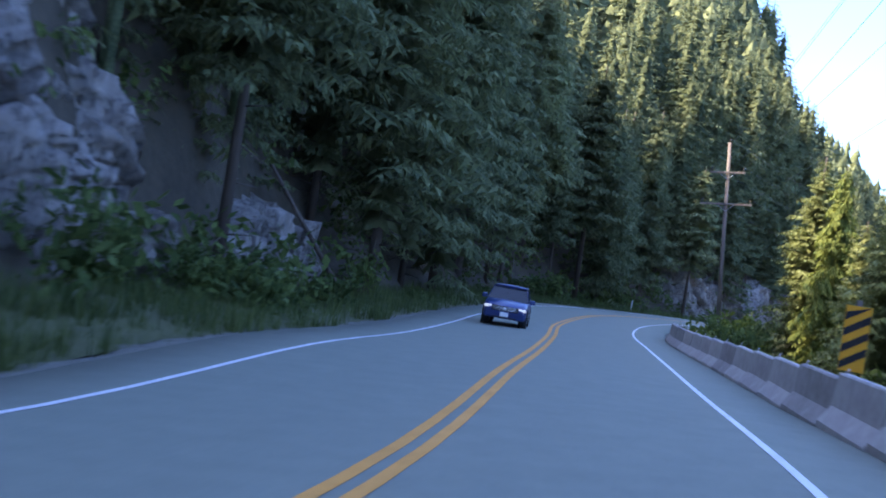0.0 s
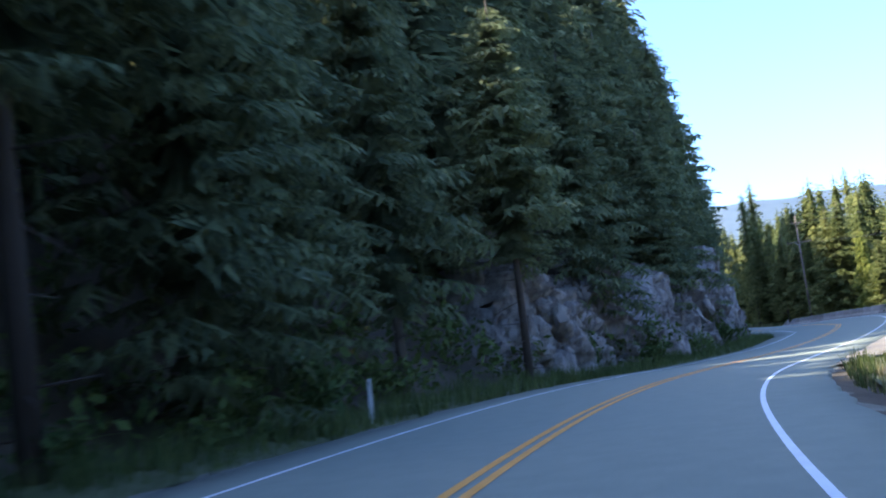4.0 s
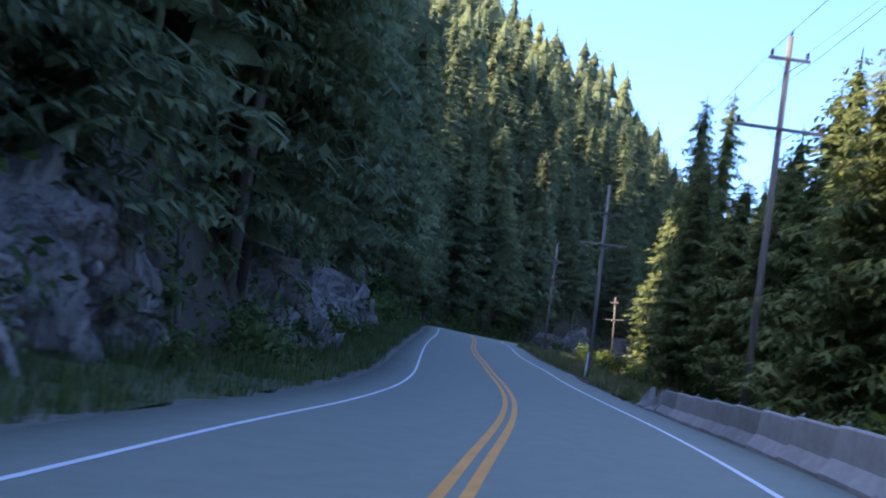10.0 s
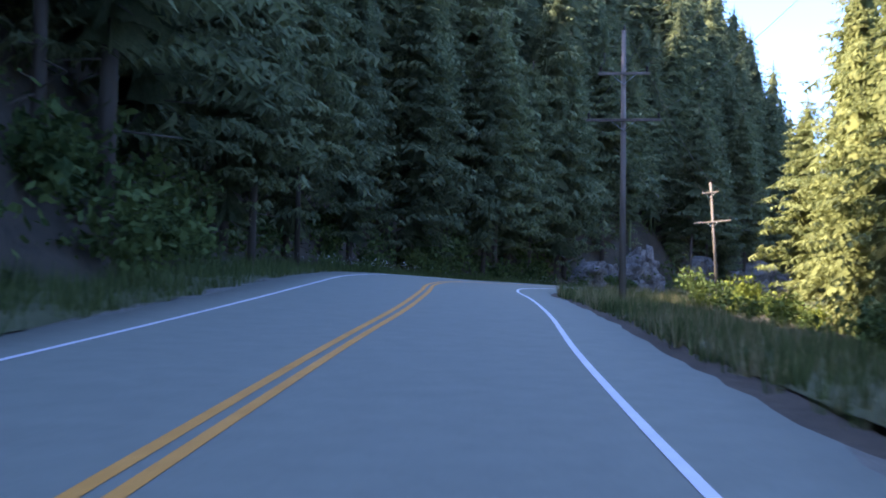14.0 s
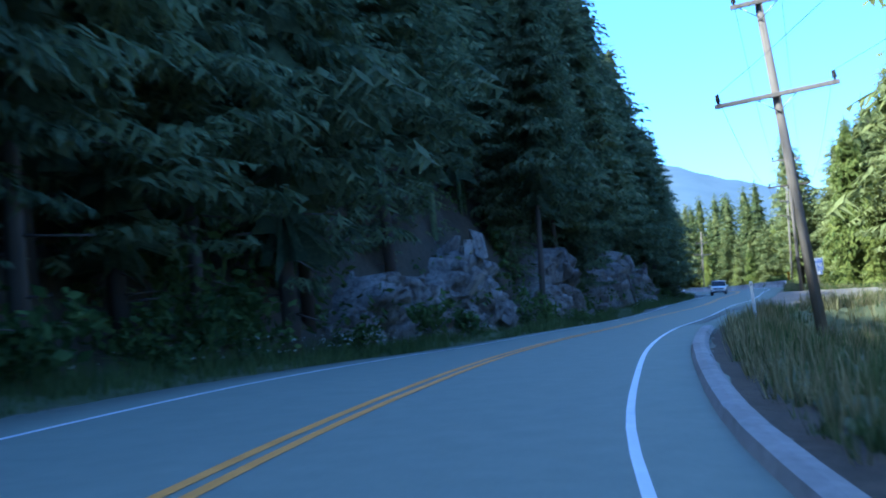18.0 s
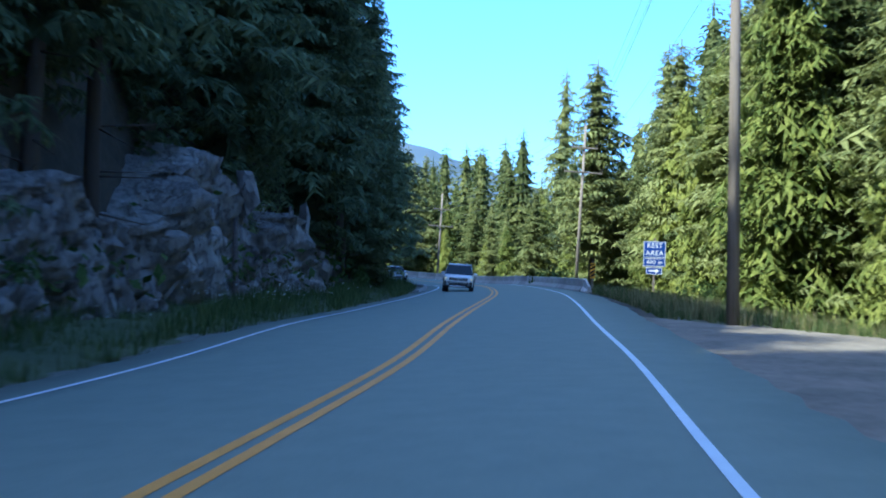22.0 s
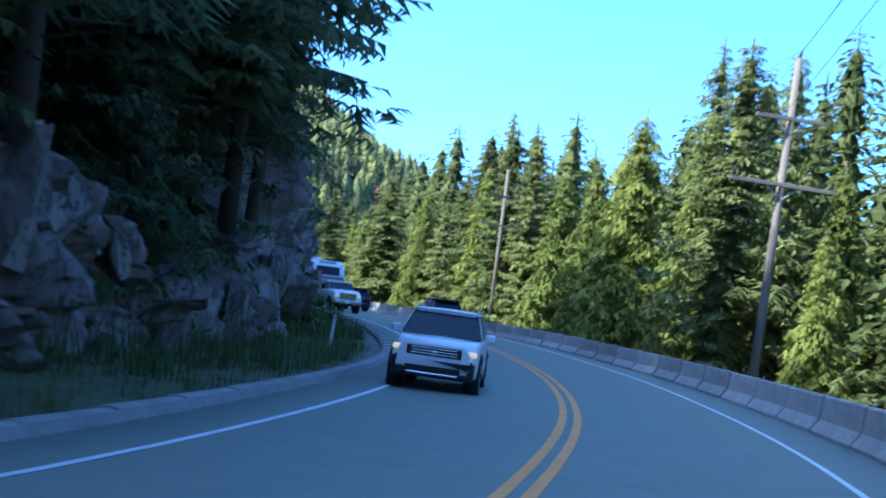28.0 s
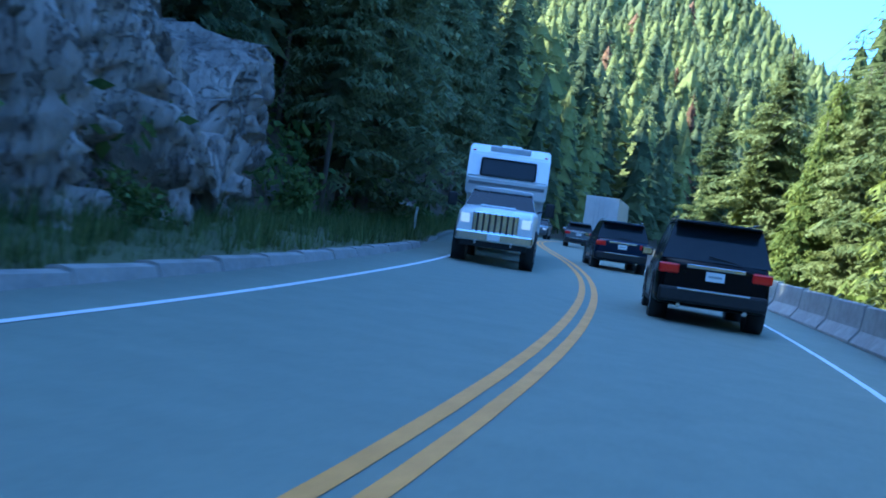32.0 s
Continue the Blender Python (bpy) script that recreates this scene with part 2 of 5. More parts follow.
M_TRAILER = mat("trailer_panel", (0.42, 0.42, 0.42), (0.56, 0.56, 0.55), 2.0, 0.5)

# ---- road axis ----
ROAD_X = [-8.89, -6.55, -4.20, -1.86, 0.67, 2.82, 4.96, 7.03, 8.97, 11.52, 14.59, 18.17, 22.21, 26.68, 31.57, 37.02, 43.21, 49.58, 56.06, 62.51, 68.81, 74.71, 80.18, 85.23, 89.56, 93.15, 96.54, 99.67, 102.46, 104.98, 107.44, 109.90, 112.41, 115.06, 117.87, 120.46, 122.91, 126.10, 130.17, 134.55, 139.89, 145.92, 152.25, 159.02, 166.18, 173.29, 180.37, 187.56, 194.78, 201.81, 208.86, 215.94, 222.96, 229.80, 236.48, 242.98, 249.14, 254.71, 260.02, 264.80, 268.74, 271.93, 274.26, 275.80, 276.60, 276.82, 276.51, 275.87, 275.21, 274.85, 275.10, 276.17]
ROAD_Y = [-28.63, -18.91, -9.19, 0.53, 10.20, 19.97, 29.74, 39.52, 49.33, 59.00, 68.51, 77.85, 87.00, 95.94, 104.66, 113.04, 120.90, 128.61, 136.22, 143.86, 151.62, 159.70, 168.07, 176.70, 185.71, 195.04, 204.44, 213.94, 223.54, 233.22, 242.91, 252.60, 262.28, 271.93, 281.53, 291.18, 300.88, 310.35, 319.48, 328.47, 336.92, 344.89, 352.64, 359.99, 366.97, 374.00, 381.06, 388.01, 394.93, 402.05, 409.13, 416.20, 423.32, 430.61, 438.06, 445.65, 453.53, 461.83, 470.31, 479.08, 488.27, 497.74, 507.46, 517.34, 527.31, 537.30, 547.30, 557.28, 567.25, 577.25, 587.24, 597.18]
ROAD_Z = [0.27, 0.13, -0.00, -0.13, -0.33, -0.40, -0.59, -0.70, -0.75, -0.74, -0.68, -0.70, -0.77, -0.84, -0.92, -1.01, -1.11, -1.23, -1.26, -1.20, -1.04, -0.91, -0.92, -0.99, -0.98, -1.01, -1.15, -1.26, -1.28, -1.19, -0.99, -0.86, -0.68, -0.44, -0.15, 0.12, 0.32, 0.40, 0.36, 0.29, 0.20, 0.12, -0.02, -0.16, -0.27, -0.33, -0.42, -0.50, -0.52, -0.45, -0.44, -0.46, -0.50, -0.56, -0.62, -0.69, -0.76, -0.87, -1.03, -1.04, -1.05, -1.01, -0.87, -0.70, -0.58, -0.47, -0.34, -0.22, -0.10, 0.01, 0.10, 0.17]
ROAD_BANK = [-0.082, -0.082, -0.082, -0.082, -0.075, -0.035, -0.037, -0.024, -0.022, -0.011, 0.014, 0.017, 0.010, 0.010, 0.013, 0.016, 0.008, -0.013, -0.028, -0.050, -0.062, -0.065, -0.086, -0.099, -0.081, -0.065, -0.059, -0.049, -0.040, -0.038, -0.037, -0.035, -0.022, -0.006, 0.019, 0.039, 0.056, 0.064, 0.061, 0.055, 0.043, 0.037, 0.012, -0.017, -0.024, -0.042, -0.058, -0.055, -0.049, -0.039, -0.054, -0.053, -0.048, -0.043, -0.039, -0.036, -0.036, -0.041, -0.029, -0.011, -0.012, -0.017, -0.006, 0.000, 0.015, 0.019, 0.015, 0.012, 0.011, 0.011, 0.013, 0.014]
STEP = 2.0
# further on the road swings to the right round the next hill
turn_ = math.atan2(ROAD_Y[-1] - ROAD_Y[-3], ROAD_X[-1] - ROAD_X[-3])
for k in range(42):
    turn_ += radians(-1.5 if k < 22 else 0.0)
    ROAD_X.append(ROAD_X[-1] + 10 * math.cos(turn_))
    ROAD_Y.append(ROAD_Y[-1] + 10 * math.sin(turn_))
    ROAD_Z.append(ROAD_Z[-1] * 0.93)
    ROAD_BANK.append(ROAD_BANK[-1] * 0.9)


def smooth_nodes(v, per=5):
    """Catmull-Rom through nodes 10 m apart, sampled each 2 m."""
    v = np.array(v, float)
    q = np.concatenate([[2 * v[0] - v[1]], v, [2 * v[-1] - v[-2]]])
    a, b, c, d = q[:-3, None], q[1:-2, None], q[2:-1, None], q[3:, None]
    u = (np.arange(per) / per)[None]
    return (0.5 * (2 * b + (c - a) * u + (2 * a - 5 * b + 4 * c - d) * u**2 + (3 * b - a - 3 * c + d) * u**3)).ravel()


AX, AY, AZ, AB = (smooth_nodes(v) for v in (ROAD_X, ROAD_Y, ROAD_Z, ROAD_BANK))
AS = -30.0 + STEP * np.arange(len(AX))
_tx, _ty = np.gradient(AX), np.gradient(AY)
_tl = np.hypot(_tx, _ty)
TX, TY = _tx / _tl, _ty / _tl


def at(s, lat, h=0.0):
    """World places for distance along the axis, metres to its left, and height over the road's plane."""
    s, lat, h = np.broadcast_arrays(np.asarray(s, float), np.asarray(lat, float), np.asarray(h, float))
    x, y, z, b, tx, ty = (np.interp(s, AS, v) for v in (AX, AY, AZ, AB, TX, TY))
    return np.stack([x - ty * lat, y + tx * lat, z + b * np.clip(lat, -6.0, 6.0) + h], -1)


def heading(s):
    return math.atan2(float(np.interp(s, AS, TY)), float(np.interp(s, AS, TX)))


def along(s, lat, h=0.0, turn=0.0):
    """A pose whose +y looks along the road."""
    p = at(s, lat, h)
    return Matrix.Translation(p.tolist()) @ Matrix.Rotation(heading(s) - math.pi / 2 + radians(turn), 4, "Z")


def to_road(x, y):
    """Distance along the axis and metres to its left for places in plan."""
    x, y = np.asarray(x, float).ravel(), np.asarray(y, float).ravel()
    s, lat = np.empty(len(x)), np.empty(len(x))
    for i in range(0, len(x), 4000):
        j = slice(i, i + 4000)
        k = ((x[j, None] - AX[None]) ** 2 + (y[j, None] - AY[None]) ** 2).argmin(1)
        s[j] = AS[k] + (x[j] - AX[k]) * TX[k] + (y[j] - AY[k]) * TY[k]
        lat[j] = -(x[j] - AX[k]) * TY[k] + (y[j] - AY[k]) * TX[k]
        far = np.hypot(x[j] - AX[k], y[j] - AY[k])
        lat[j] = np.where(far > 25, np.sign(lat[j]) * far, lat[j])
    return s, lat


# Rock faces beside the left verge: from, to, height, distance of the foot, pale or not.
CLIFFS = [(-27, 29, 14.0, 9.9, 0), (23, 50, 4.2, 10.1, 0), (133, 166, 9.0, 8.7, 1), (162, 214, 9.5, 8.1, 1), (216, 236, 4.5, 8.9, 0), (250, 306, 5.2, 9.1, 0), (401, 431, 6.0, 9.3, 1), (436, 500, 6.5, 9.1, 0), (530, 575, 6.0, 8.7, 0), (571, 623, 12.0, 8.5, 1), (650, 672, 5.0, 9.5, 0)]
PULLOUTS = [(118, 192, 13.0), (406, 466, 13.5)]


def pull_edge(s, a, b, w):
    """Outer edge of a pullout, a lat, for distances along the road."""
    k = np.clip((s - a) / 26, 0, 1) * np.clip((b - s) / 14, 0, 1)
    return -4.6 - (w - 5.4) * k * k * (3 - 2 * k)


def bumpy(x, y, size, seed=0.0):
    """A cheap smooth noise of about -1 to 1 for arrays."""
    a = np.sin(x / size * 1.7 + seed) * np.cos(y / size * 1.3 - seed * 0.7)
    b = np.sin(x / size * 3.1 - y / size * 2.3 + seed * 1.9)
    return 0.6 * a + 0.4 * b


def cliff_height(s):
    h = np.zeros_like(s)
    for a, b, top, _, _ in CLIFFS:
        w = np.clip((s - a) / 5.0, 0, 1) * np.clip((b - s) / 5.0, 0, 1)
        h = np.maximum(h, top * w)
    return h


def rise(s, lat):
    """Ground height over the road's plane."""
    a = np.abs(lat)
    ch = cliff_height(s)
    # hillside on the left
    steep = 1.2 + 0.15 * np.sin(s * 0.021 + 1.0) - 0.12 * np.exp(-(((s - 610) / 50) ** 2)) + 0.45 * np.exp(-(((s - 480) / 60) ** 2)) + 1.6 * np.exp(-(((s - 284) / 42) ** 2)) + 0.3 * np.exp(-(((s - 50) / 30) ** 2))
    easy = np.exp(-(((s - 125) / 32) ** 2)) + np.exp(-(((s - 346) / 24) ** 2))
    up = np.maximum(lat - 9.6 - np.clip(ch, 0, 1.6), 0)
    crest = np.interp(s, [-200, 60, 200, 320, 420, 520, 640, 760, 900, 1120], [120, 120, 100, 130, 160, 168, 128, 30, 20, 15])
    hill = (steep - 0.25 * easy) * np.minimum(up, 26) + (0.95 - 0.35 * easy) * np.clip(up - 26, 0, None)
    hill = crest * (1 - np.exp(-hill / crest)) * 1.12
    left = np.where(lat < 5.2, -0.12, -0.12 - 0.35 * np.sin(np.clip((lat - 5.2) / 3.2, 0, 1) * math.pi))
    left = left + np.clip((lat - 11.2) / 2.2, 0, 1) * ch * 0.85 + 0.25 * np.clip((lat - 7.4) / 2.2, 0, 1) + hill * (lat > 0)
    # fall to the valley on the right
    flat = np.full_like(s, 6.0)
    for p, q, w in PULLOUTS:
        flat = np.maximum(flat, 6.0 + (w - 6.0) * np.clip((s - p) / 10, 0, 1) * np.clip((q - s) / 10, 0, 1))
    grassy = np.clip((s - 255) / 15, 0, 1) * np.clip((405 - s) / 15, 0, 1)
    grassy = np.maximum(grassy, np.clip((s - 460) / 8, 0, 1) * np.clip((508 - s) / 6, 0, 1))
    out = np.clip(a - flat, 0, None)
    drop = (0.42 - 0.3 * grassy) * np.clip(out, 0, 9) + 0.28 * np.clip(out - 9, 0, 30) + 0.05 * np.clip(out - 39, 0, 120)
    right = -0.12 - drop
    return np.where(lat > 0, left, right)


def ground_z(x, y):
    s, lat = to_road(x, y)
    z = np.interp(s, AS, AZ) + np.interp(s, AS, AB) * np.clip(lat, -6, 6) * (np.abs(lat) < 12)
    rough = np.clip((np.abs(lat) - 9) / 12, 0, 1)
    x_, y_ = np.asarray(x, float).ravel(), np.asarray(y, float).ravel()
    spur = 246 * np.exp(-(((x_ - 205) / 190) ** 2) - (((y_ - 1230) / 260) ** 2)) * np.clip((np.abs(lat) - 12) / 30, 0, 1)
    return z + rise(s, lat) + spur + rough * (0.7 * bumpy(np.asarray(x).ravel(), np.asarray(y).ravel(), 6.0) + 1.8 * bumpy(np.asarray(x).ravel(), np.asarray(y).ravel(), 26.0, 2.0))


# ---- mesh helpers ----
def mesh_of(name, verts, faces, material, smooth=False):
    """A mesh from arrays: faces is one array of triangles or quads."""
    verts, faces = np.asarray(verts, np.float32), np.asarray(faces, np.int32)
    me = bpy.data.meshes.new(name)
    n = faces.shape[1]
    me.vertices.add(len(verts))
    me.vertices.foreach_set("co", verts.ravel())
    me.loops.add(faces.size)
    me.loops.foreach_set("vertex_index", faces.ravel())
    me.polygons.add(len(faces))
    me.polygons.foreach_set("loop_start", np.arange(0, faces.size, n, dtype=np.int32))
    if smooth:
        me.polygons.foreach_set("use_smooth", np.ones(len(faces), bool))
    me.update(calc_edges=True)
    me.materials.append(material)
    return me


def grid_faces(nu, nv):
    i = (np.arange(nu - 1)[:, None] * nv + np.arange(nv - 1)[None]).ravel()
    return np.stack([i, i + nv, i + nv + 1, i + 1], 1)


def sheet(name, p, material, smooth=True, parent=None):
    """A grid of places (nu, nv, 3) as one object."""
    nu, nv = p.shape[:2]
    ob = new(name, mesh_of(name, p.reshape(-1, 3), grid_faces(nu, nv), material, smooth))
    ob.parent = parent
    return ob


def part(name, bm, material, parent, label=""):
    me = bpy.data.meshes.new(name)
    bm.normal_update()
    bm.to_mesh(me)
    bm.free()
    me.materials.append(material)
    ob = new(name, me)
    ob.parent = parent
    if label:
        ob["label"] = label
    return ob


def box(sx, sy, sz, at_=(0, 0, 0), bevel=0.0, turn=None, taper=None):
    bm = bmesh.new()
    bmesh.ops.create_cube(bm, size=1.0)
    for v in bm.verts:
        k = taper if taper and v.co.z > 0 else (1, 1)
        v.co = Vector((v.co.x * sx * k[0], v.co.y * sy * k[1], v.co.z * sz))
    if bevel:
        bmesh.ops.bevel(bm, geom=bm.edges[:], offset=bevel, segments=2, affect="EDGES", profile=0.5)
    if turn is not None:
        bm.transform(turn)
    bm.transform(Matrix.Translation(at_))
    return bm


def rod(r1, r2, a, b, sides=10):
    """A tapered round bar from a to b."""
    a, b = Vector(a), Vector(b)
    bm = bmesh.new()
    bmesh.ops.create_cone(bm, cap_ends=True, segments=sides, radius1=r1, radius2=r2, depth=(b - a).length)
    for f in bm.faces:
        f.smooth = len(f.verts) == 4
    bm.transform(Matrix.Translation((a + b) / 2) @ (b - a).to_track_quat("Z", "Y").to_matrix().to_4x4())
    return bm


def thing(name, m, label, category, group="", kind=""):
    ob = new(name)
    ob.matrix_world = m
    return tagged(ob, label, category, group, kind)


# ---- ground, road, verges ----
def stretched(lo, hi, step, far):
    inner = np.arange(lo, hi + 0.1, step)
    grow = np.cumsum(step * 1.32 ** np.arange(1, 30))
    grow = grow[grow < far]
    return np.concatenate([(lo - grow)[::-1], inner, hi + grow])


gx, gy = stretched(-80, 370, 2.3, 4500), stretched(-80, 700, 2.3, 4500)
gx = np.unique(np.concatenate([gx[(gx < 371)], np.arange(378, 640, 9.0), gx[gx > 645]]))
gy = np.unique(np.concatenate([gy[(gy < 701)], np.arange(708, 1420, 9.0), gy[gy > 1425]]))
GX, GY = np.meshgrid(gx, gy, indexing="ij")
gz = ground_z(GX, GY).reshape(GX.shape)
off = np.hypot(np.clip(np.abs(GX - 150) - 500, 0, None), np.clip(np.abs(GY - 350) - 700, 0, None))
gz = gz * np.exp(-off / 500) - 12 * (1 - np.exp(-off / 500))
ground = sheet("ground", np.stack([GX, GY, gz], -1), M_GROUND)
tagged(ground, "dark forest floor rising steeply beside the road", "ground", kind="structure")

s = np.arange(-28.0, 1060.01, 1.0)
rag = [0.07 * bumpy(s, s, 1.7, q) + 0.05 * np.random.default_rng(int(q)).standard_normal(len(s)) for q in (1.0, 2.0)]
p = np.stack([at(s, 5.03 + rag[0], -0.25), at(s, 5.0 + rag[0], -0.016), at(s, 3.6, -0.004), at(s, 0.0, -0.004), at(s, -3.6, -0.004), at(s, -5.0 + rag[1], -0.016), at(s, -5.03 + rag[1], -0.25)], 1)
road = sheet("road", p, M_ASPHALT)
tagged(road, "grey two-lane asphalt highway curving between hillside and forest", "road", kind="structure")


# lanes vary a little in width: metres along the road, and the place of each line
LINE_S = [-30, 8, 18, 42, 60, 155, 185, 206, 230, 256, 275, 362, 395, 412, 424, 450, 488, 515, 545, 580, 1100]
LINE_LEFT = [3.62, 3.6, 3.5, 3.34, 3.45, 3.58, 3.45, 3.24, 3.38, 3.5, 3.62, 3.5, 3.6, 3.72, 3.95, 4.15, 4.3, 3.95, 3.6, 3.67, 3.64]
LINE_MID = [-0.08, -0.08, -0.08, -0.16, -0.14, -0.06, -0.1, -0.15, -0.1, -0.08, 0.0, -0.22, 0.0, 0.26, 0.28, 0.15, 0.11, 0.05, -0.01, 0.05, 0.0]
LINE_RIGHT = [-3.6, -3.63, -3.52, -3.54, -3.55, -3.54, -3.74, -3.62, -3.65, -3.6, -3.58, -3.7, -3.6, -3.58, -3.56, -3.55, -3.57, -3.6, -3.63, -3.52, -3.58]


def line_lat(v, s):
    """Place of a painted line, smoothed along the road."""
    w = np.arange(-16.0, 16.1, 4.0)
    return np.mean([np.interp(s + q, LINE_S, v) for q in w], 0)


def painted(name, v, o, half, material, label):
    s = np.arange(-28.0, 1060.01, 2.0)
    mid = line_lat(v, s) + o
    p = np.stack([at(s, mid + half, 0.003), at(s, mid - half, 0.003)], 1)
    tagged(sheet(name, p, material), label, "road marking", kind="structure")


for o in (0.13, -0.13):
    painted("centre_line", LINE_MID, o, 0.068, M_YELLOW, "solid yellow painted centre line, one of a pair")
for v in (LINE_LEFT, LINE_RIGHT):
    painted("edge_line", v, 0.0, 0.052, M_WHITE, "solid white painted edge line")


def ragged(name, inner, outer, material, s0, s1, h0, h1, seed, label):
    s = np.arange(s0, s1, 0.8)
    rg = np.random.default_rng(seed)
    w = 0.22 * bumpy(s, s, 2.1, seed) + 0.12 * rg.standard_normal(len(s))
    mid = (inner + outer) / 2
    p = np.stack([at(s, inner + w * 0.5, h0), at(s, mid + w * 0.5, (h0 + h1) / 2 + 0.03 * rg.standard_normal(len(s))), at(s, outer, h1)], 1)
    if inner < outer:
        p = p[:, ::-1]
    return tagged(sheet(name, p, material), label, "verge", kind="structure")


ragged("shoulder_left", 4.75, 6.4, M_GRAVEL, -28, 1060, -0.04, -0.2, 3, "ragged gravel shoulder along the asphalt")
ragged("shoulder_right", -4.75, -6.6, M_GRAVEL, -28, 1060, -0.04, -0.5, 4, "ragged gravel shoulder along the asphalt")
ragged("verge_left", 5.6, 9.8, M_VERGE, -28, 1060, -0.11, 0.16, 5, "grassy ditch at the foot of the hillside")
s = np.arange(-28.0, 900.0, 1.6)
lats = np.array([-5.9, -6.5, -7.6, -9.0, -10.6, -12.6, -15.0])
p = np.stack([at(s, l, rise(s, np.full_like(s, l)) + 0.02 + 0.03 * bumpy(s, s * 0 + l, 1.3)) for l in lats], 1)
tagged(sheet("verge_right", p, M_VERGE), "rough grassy verge falling away from the road", "verge", kind="structure")
for a, b, w in PULLOUTS:
    s = np.arange(a, b, 1.0)
    edge = pull_edge(s, a, b, w) + 0.3 * bumpy(s, s, 1.9, a)
    p = np.stack([at(s, -4.6 + (edge + 4.6) * f, -0.028 + 0.012 * bumpy(s, s * 0 + f * 9, 1.1, a) * (f > 0)) for f in np.linspace(0, 1, 9)], 1)
    tagged(sheet("pullout", p, M_PATCH if a < 200 else M_TAN), "wide worn asphalt and gravel pullout beside the lane", "pullout", kind="structure")

# ---- kerbs ----
def kerb_run(s0, s1, lat, side):
    """Low rolled kerb stones, one after another."""
    s = s0
    prof = [(0.0, -0.05), (0.0, 0.03), (0.09, 0.13), (0.22, 0.15), (0.36, 0.13), (0.44, -0.05)]
    bm = bmesh.new()
    rings = [[bm.verts.new((side * x, y, z)) for x, z in prof] for y in (-0.995, 0.995)]
    for i in range(len(prof) - 1):
        bm.faces.new((rings[0][i], rings[0][i + 1], rings[1][i + 1], rings[1][i]))
    bm.faces.new(rings[0]), bm.faces.new(rings[1][::-1])
    bmesh.ops.recalc_face_normals(bm, faces=bm.faces[:])
    me = bpy.data.meshes.new("kerb_stone")
    bm.to_mesh(me)
    bm.free()
    me.materials.append(M_KERB)
    kerb = thing("kerb", Matrix(), "low weathered concrete kerb along the shoulder", "kerb", kind="structure")
    while s < s1:
        ob = new("kerb_stone", me)
        ob.parent = kerb
        ob.matrix_world = along(s, lat + random.uniform(-0.008, 0.008), random.uniform(-0.012, 0.0), random.uniform(-0.25, 0.25))
        s += 1.98


kerb_run(352, 396, -5.05, -1)
kerb_run(503, 622, 5.15, 1)


# ---- rock faces ----
def cells(p, size):
    """Blocky relief: each cell of a rock has its own depth and tilt."""
    d, pts = noise.voronoi(Vector(p) / size)
    c = pts[0]
    k = noise.cell_vector(c * 7.31)
    off = Vector(p) / size - c
    return (k.x - 0.5) * 1.0 + off.x * (k.y - 0.5) * 1.3 + off.y * (k.z - 0.5) * 1.3 + off.z * (k.y + k.z - 1) * 0.9, d[1] - d[0]


def rock_face(s0, s1, top, foot, pale):
    du, dv = 0.2, 0.22
    s = np.arange(s0, s1 + 0.01, du)
    nv = int(top / dv) + 7
    base = np.empty((len(s), nv, 3))
    ends = np.clip((s - s0) / 4.5, 0, 1) * np.clip((s1 - s) / 4.5, 0, 1)
    crest = top * (0.62 + 0.38 * np.sin(s * 0.31 + s0) * np.sin(s * 0.13)) * np.sqrt(np.clip(ends, 0.02, 1))
    crest = np.maximum(crest, 1.2)
    for j in range(nv):
        f = j / (nv - 1)
        h = -0.5 + f * (crest + 0.5)
        lean = foot + 0.17 * np.clip(h, 0, None) + (1 - ends) * 1.2 + 4.2 * max(0, f - 0.86) / 0.14
        base[:, j] = at(s, lean, h)
    nx, ny = np.interp(s, AS, TY), -np.interp(s, AS, TX)
    out = base.copy()
    for i in range(len(s)):
        for j in range(nv):
            p = base[i, j]
            # slabs stand steep and dip a little along the road
            q = (p[0] + 0.25 * p[2], p[1] + 0.25 * p[2], p[2] * 0.34)
            a, e = cells(q, 2.6)
            b, e2 = cells((q[0] + 11, q[1], q[2] * 1.1), 0.95)
            c = noise.noise(Vector(p) * 0.22)
            b3 = cells((q[0], q[1] + 5, q[2] * 1.2), 0.46)[0]
            d = 0.8 * a + 0.72 * b + 0.42 * b3 + 0.65 * c - 0.8 * max(0, 0.12 - e) / 0.12 - 0.45 * max(0, 0.12 - e2) / 0.12
            out[i, j, 0] += nx[i] * d
            out[i, j, 1] += ny[i] * d
            out[i, j, 2] += 0.3 * b + 0.25 * c
    ob = sheet("rock_face", out, M_ROCK_LIGHT if pale else M_ROCK, smooth=False)
    return tagged(ob, "pale fractured rock cut with sharp ledges" if pale else "grey blasted rock face with cracks and ledges", "rock face", "rock cuts beside the road")


def block_meshes():
    """A few angular blocks of about 1 m."""
    made = []
    rg = random.Random(3)
    for k in range(6):
        bm = bmesh.new()
        for _ in range(13):
            bm.verts.new((rg.uniform(-0.5, 0.5) * (0.9 if k % 2 else 0.6), rg.uniform(-0.5, 0.5) * 0.7, rg.uniform(-0.6, 0.6)))
        bmesh.ops.convex_hull(bm, input=bm.verts[:])
        me = bpy.data.meshes.new("rock_block")
        bm.to_mesh(me)
        bm.free()
        made.append(me)
    return made


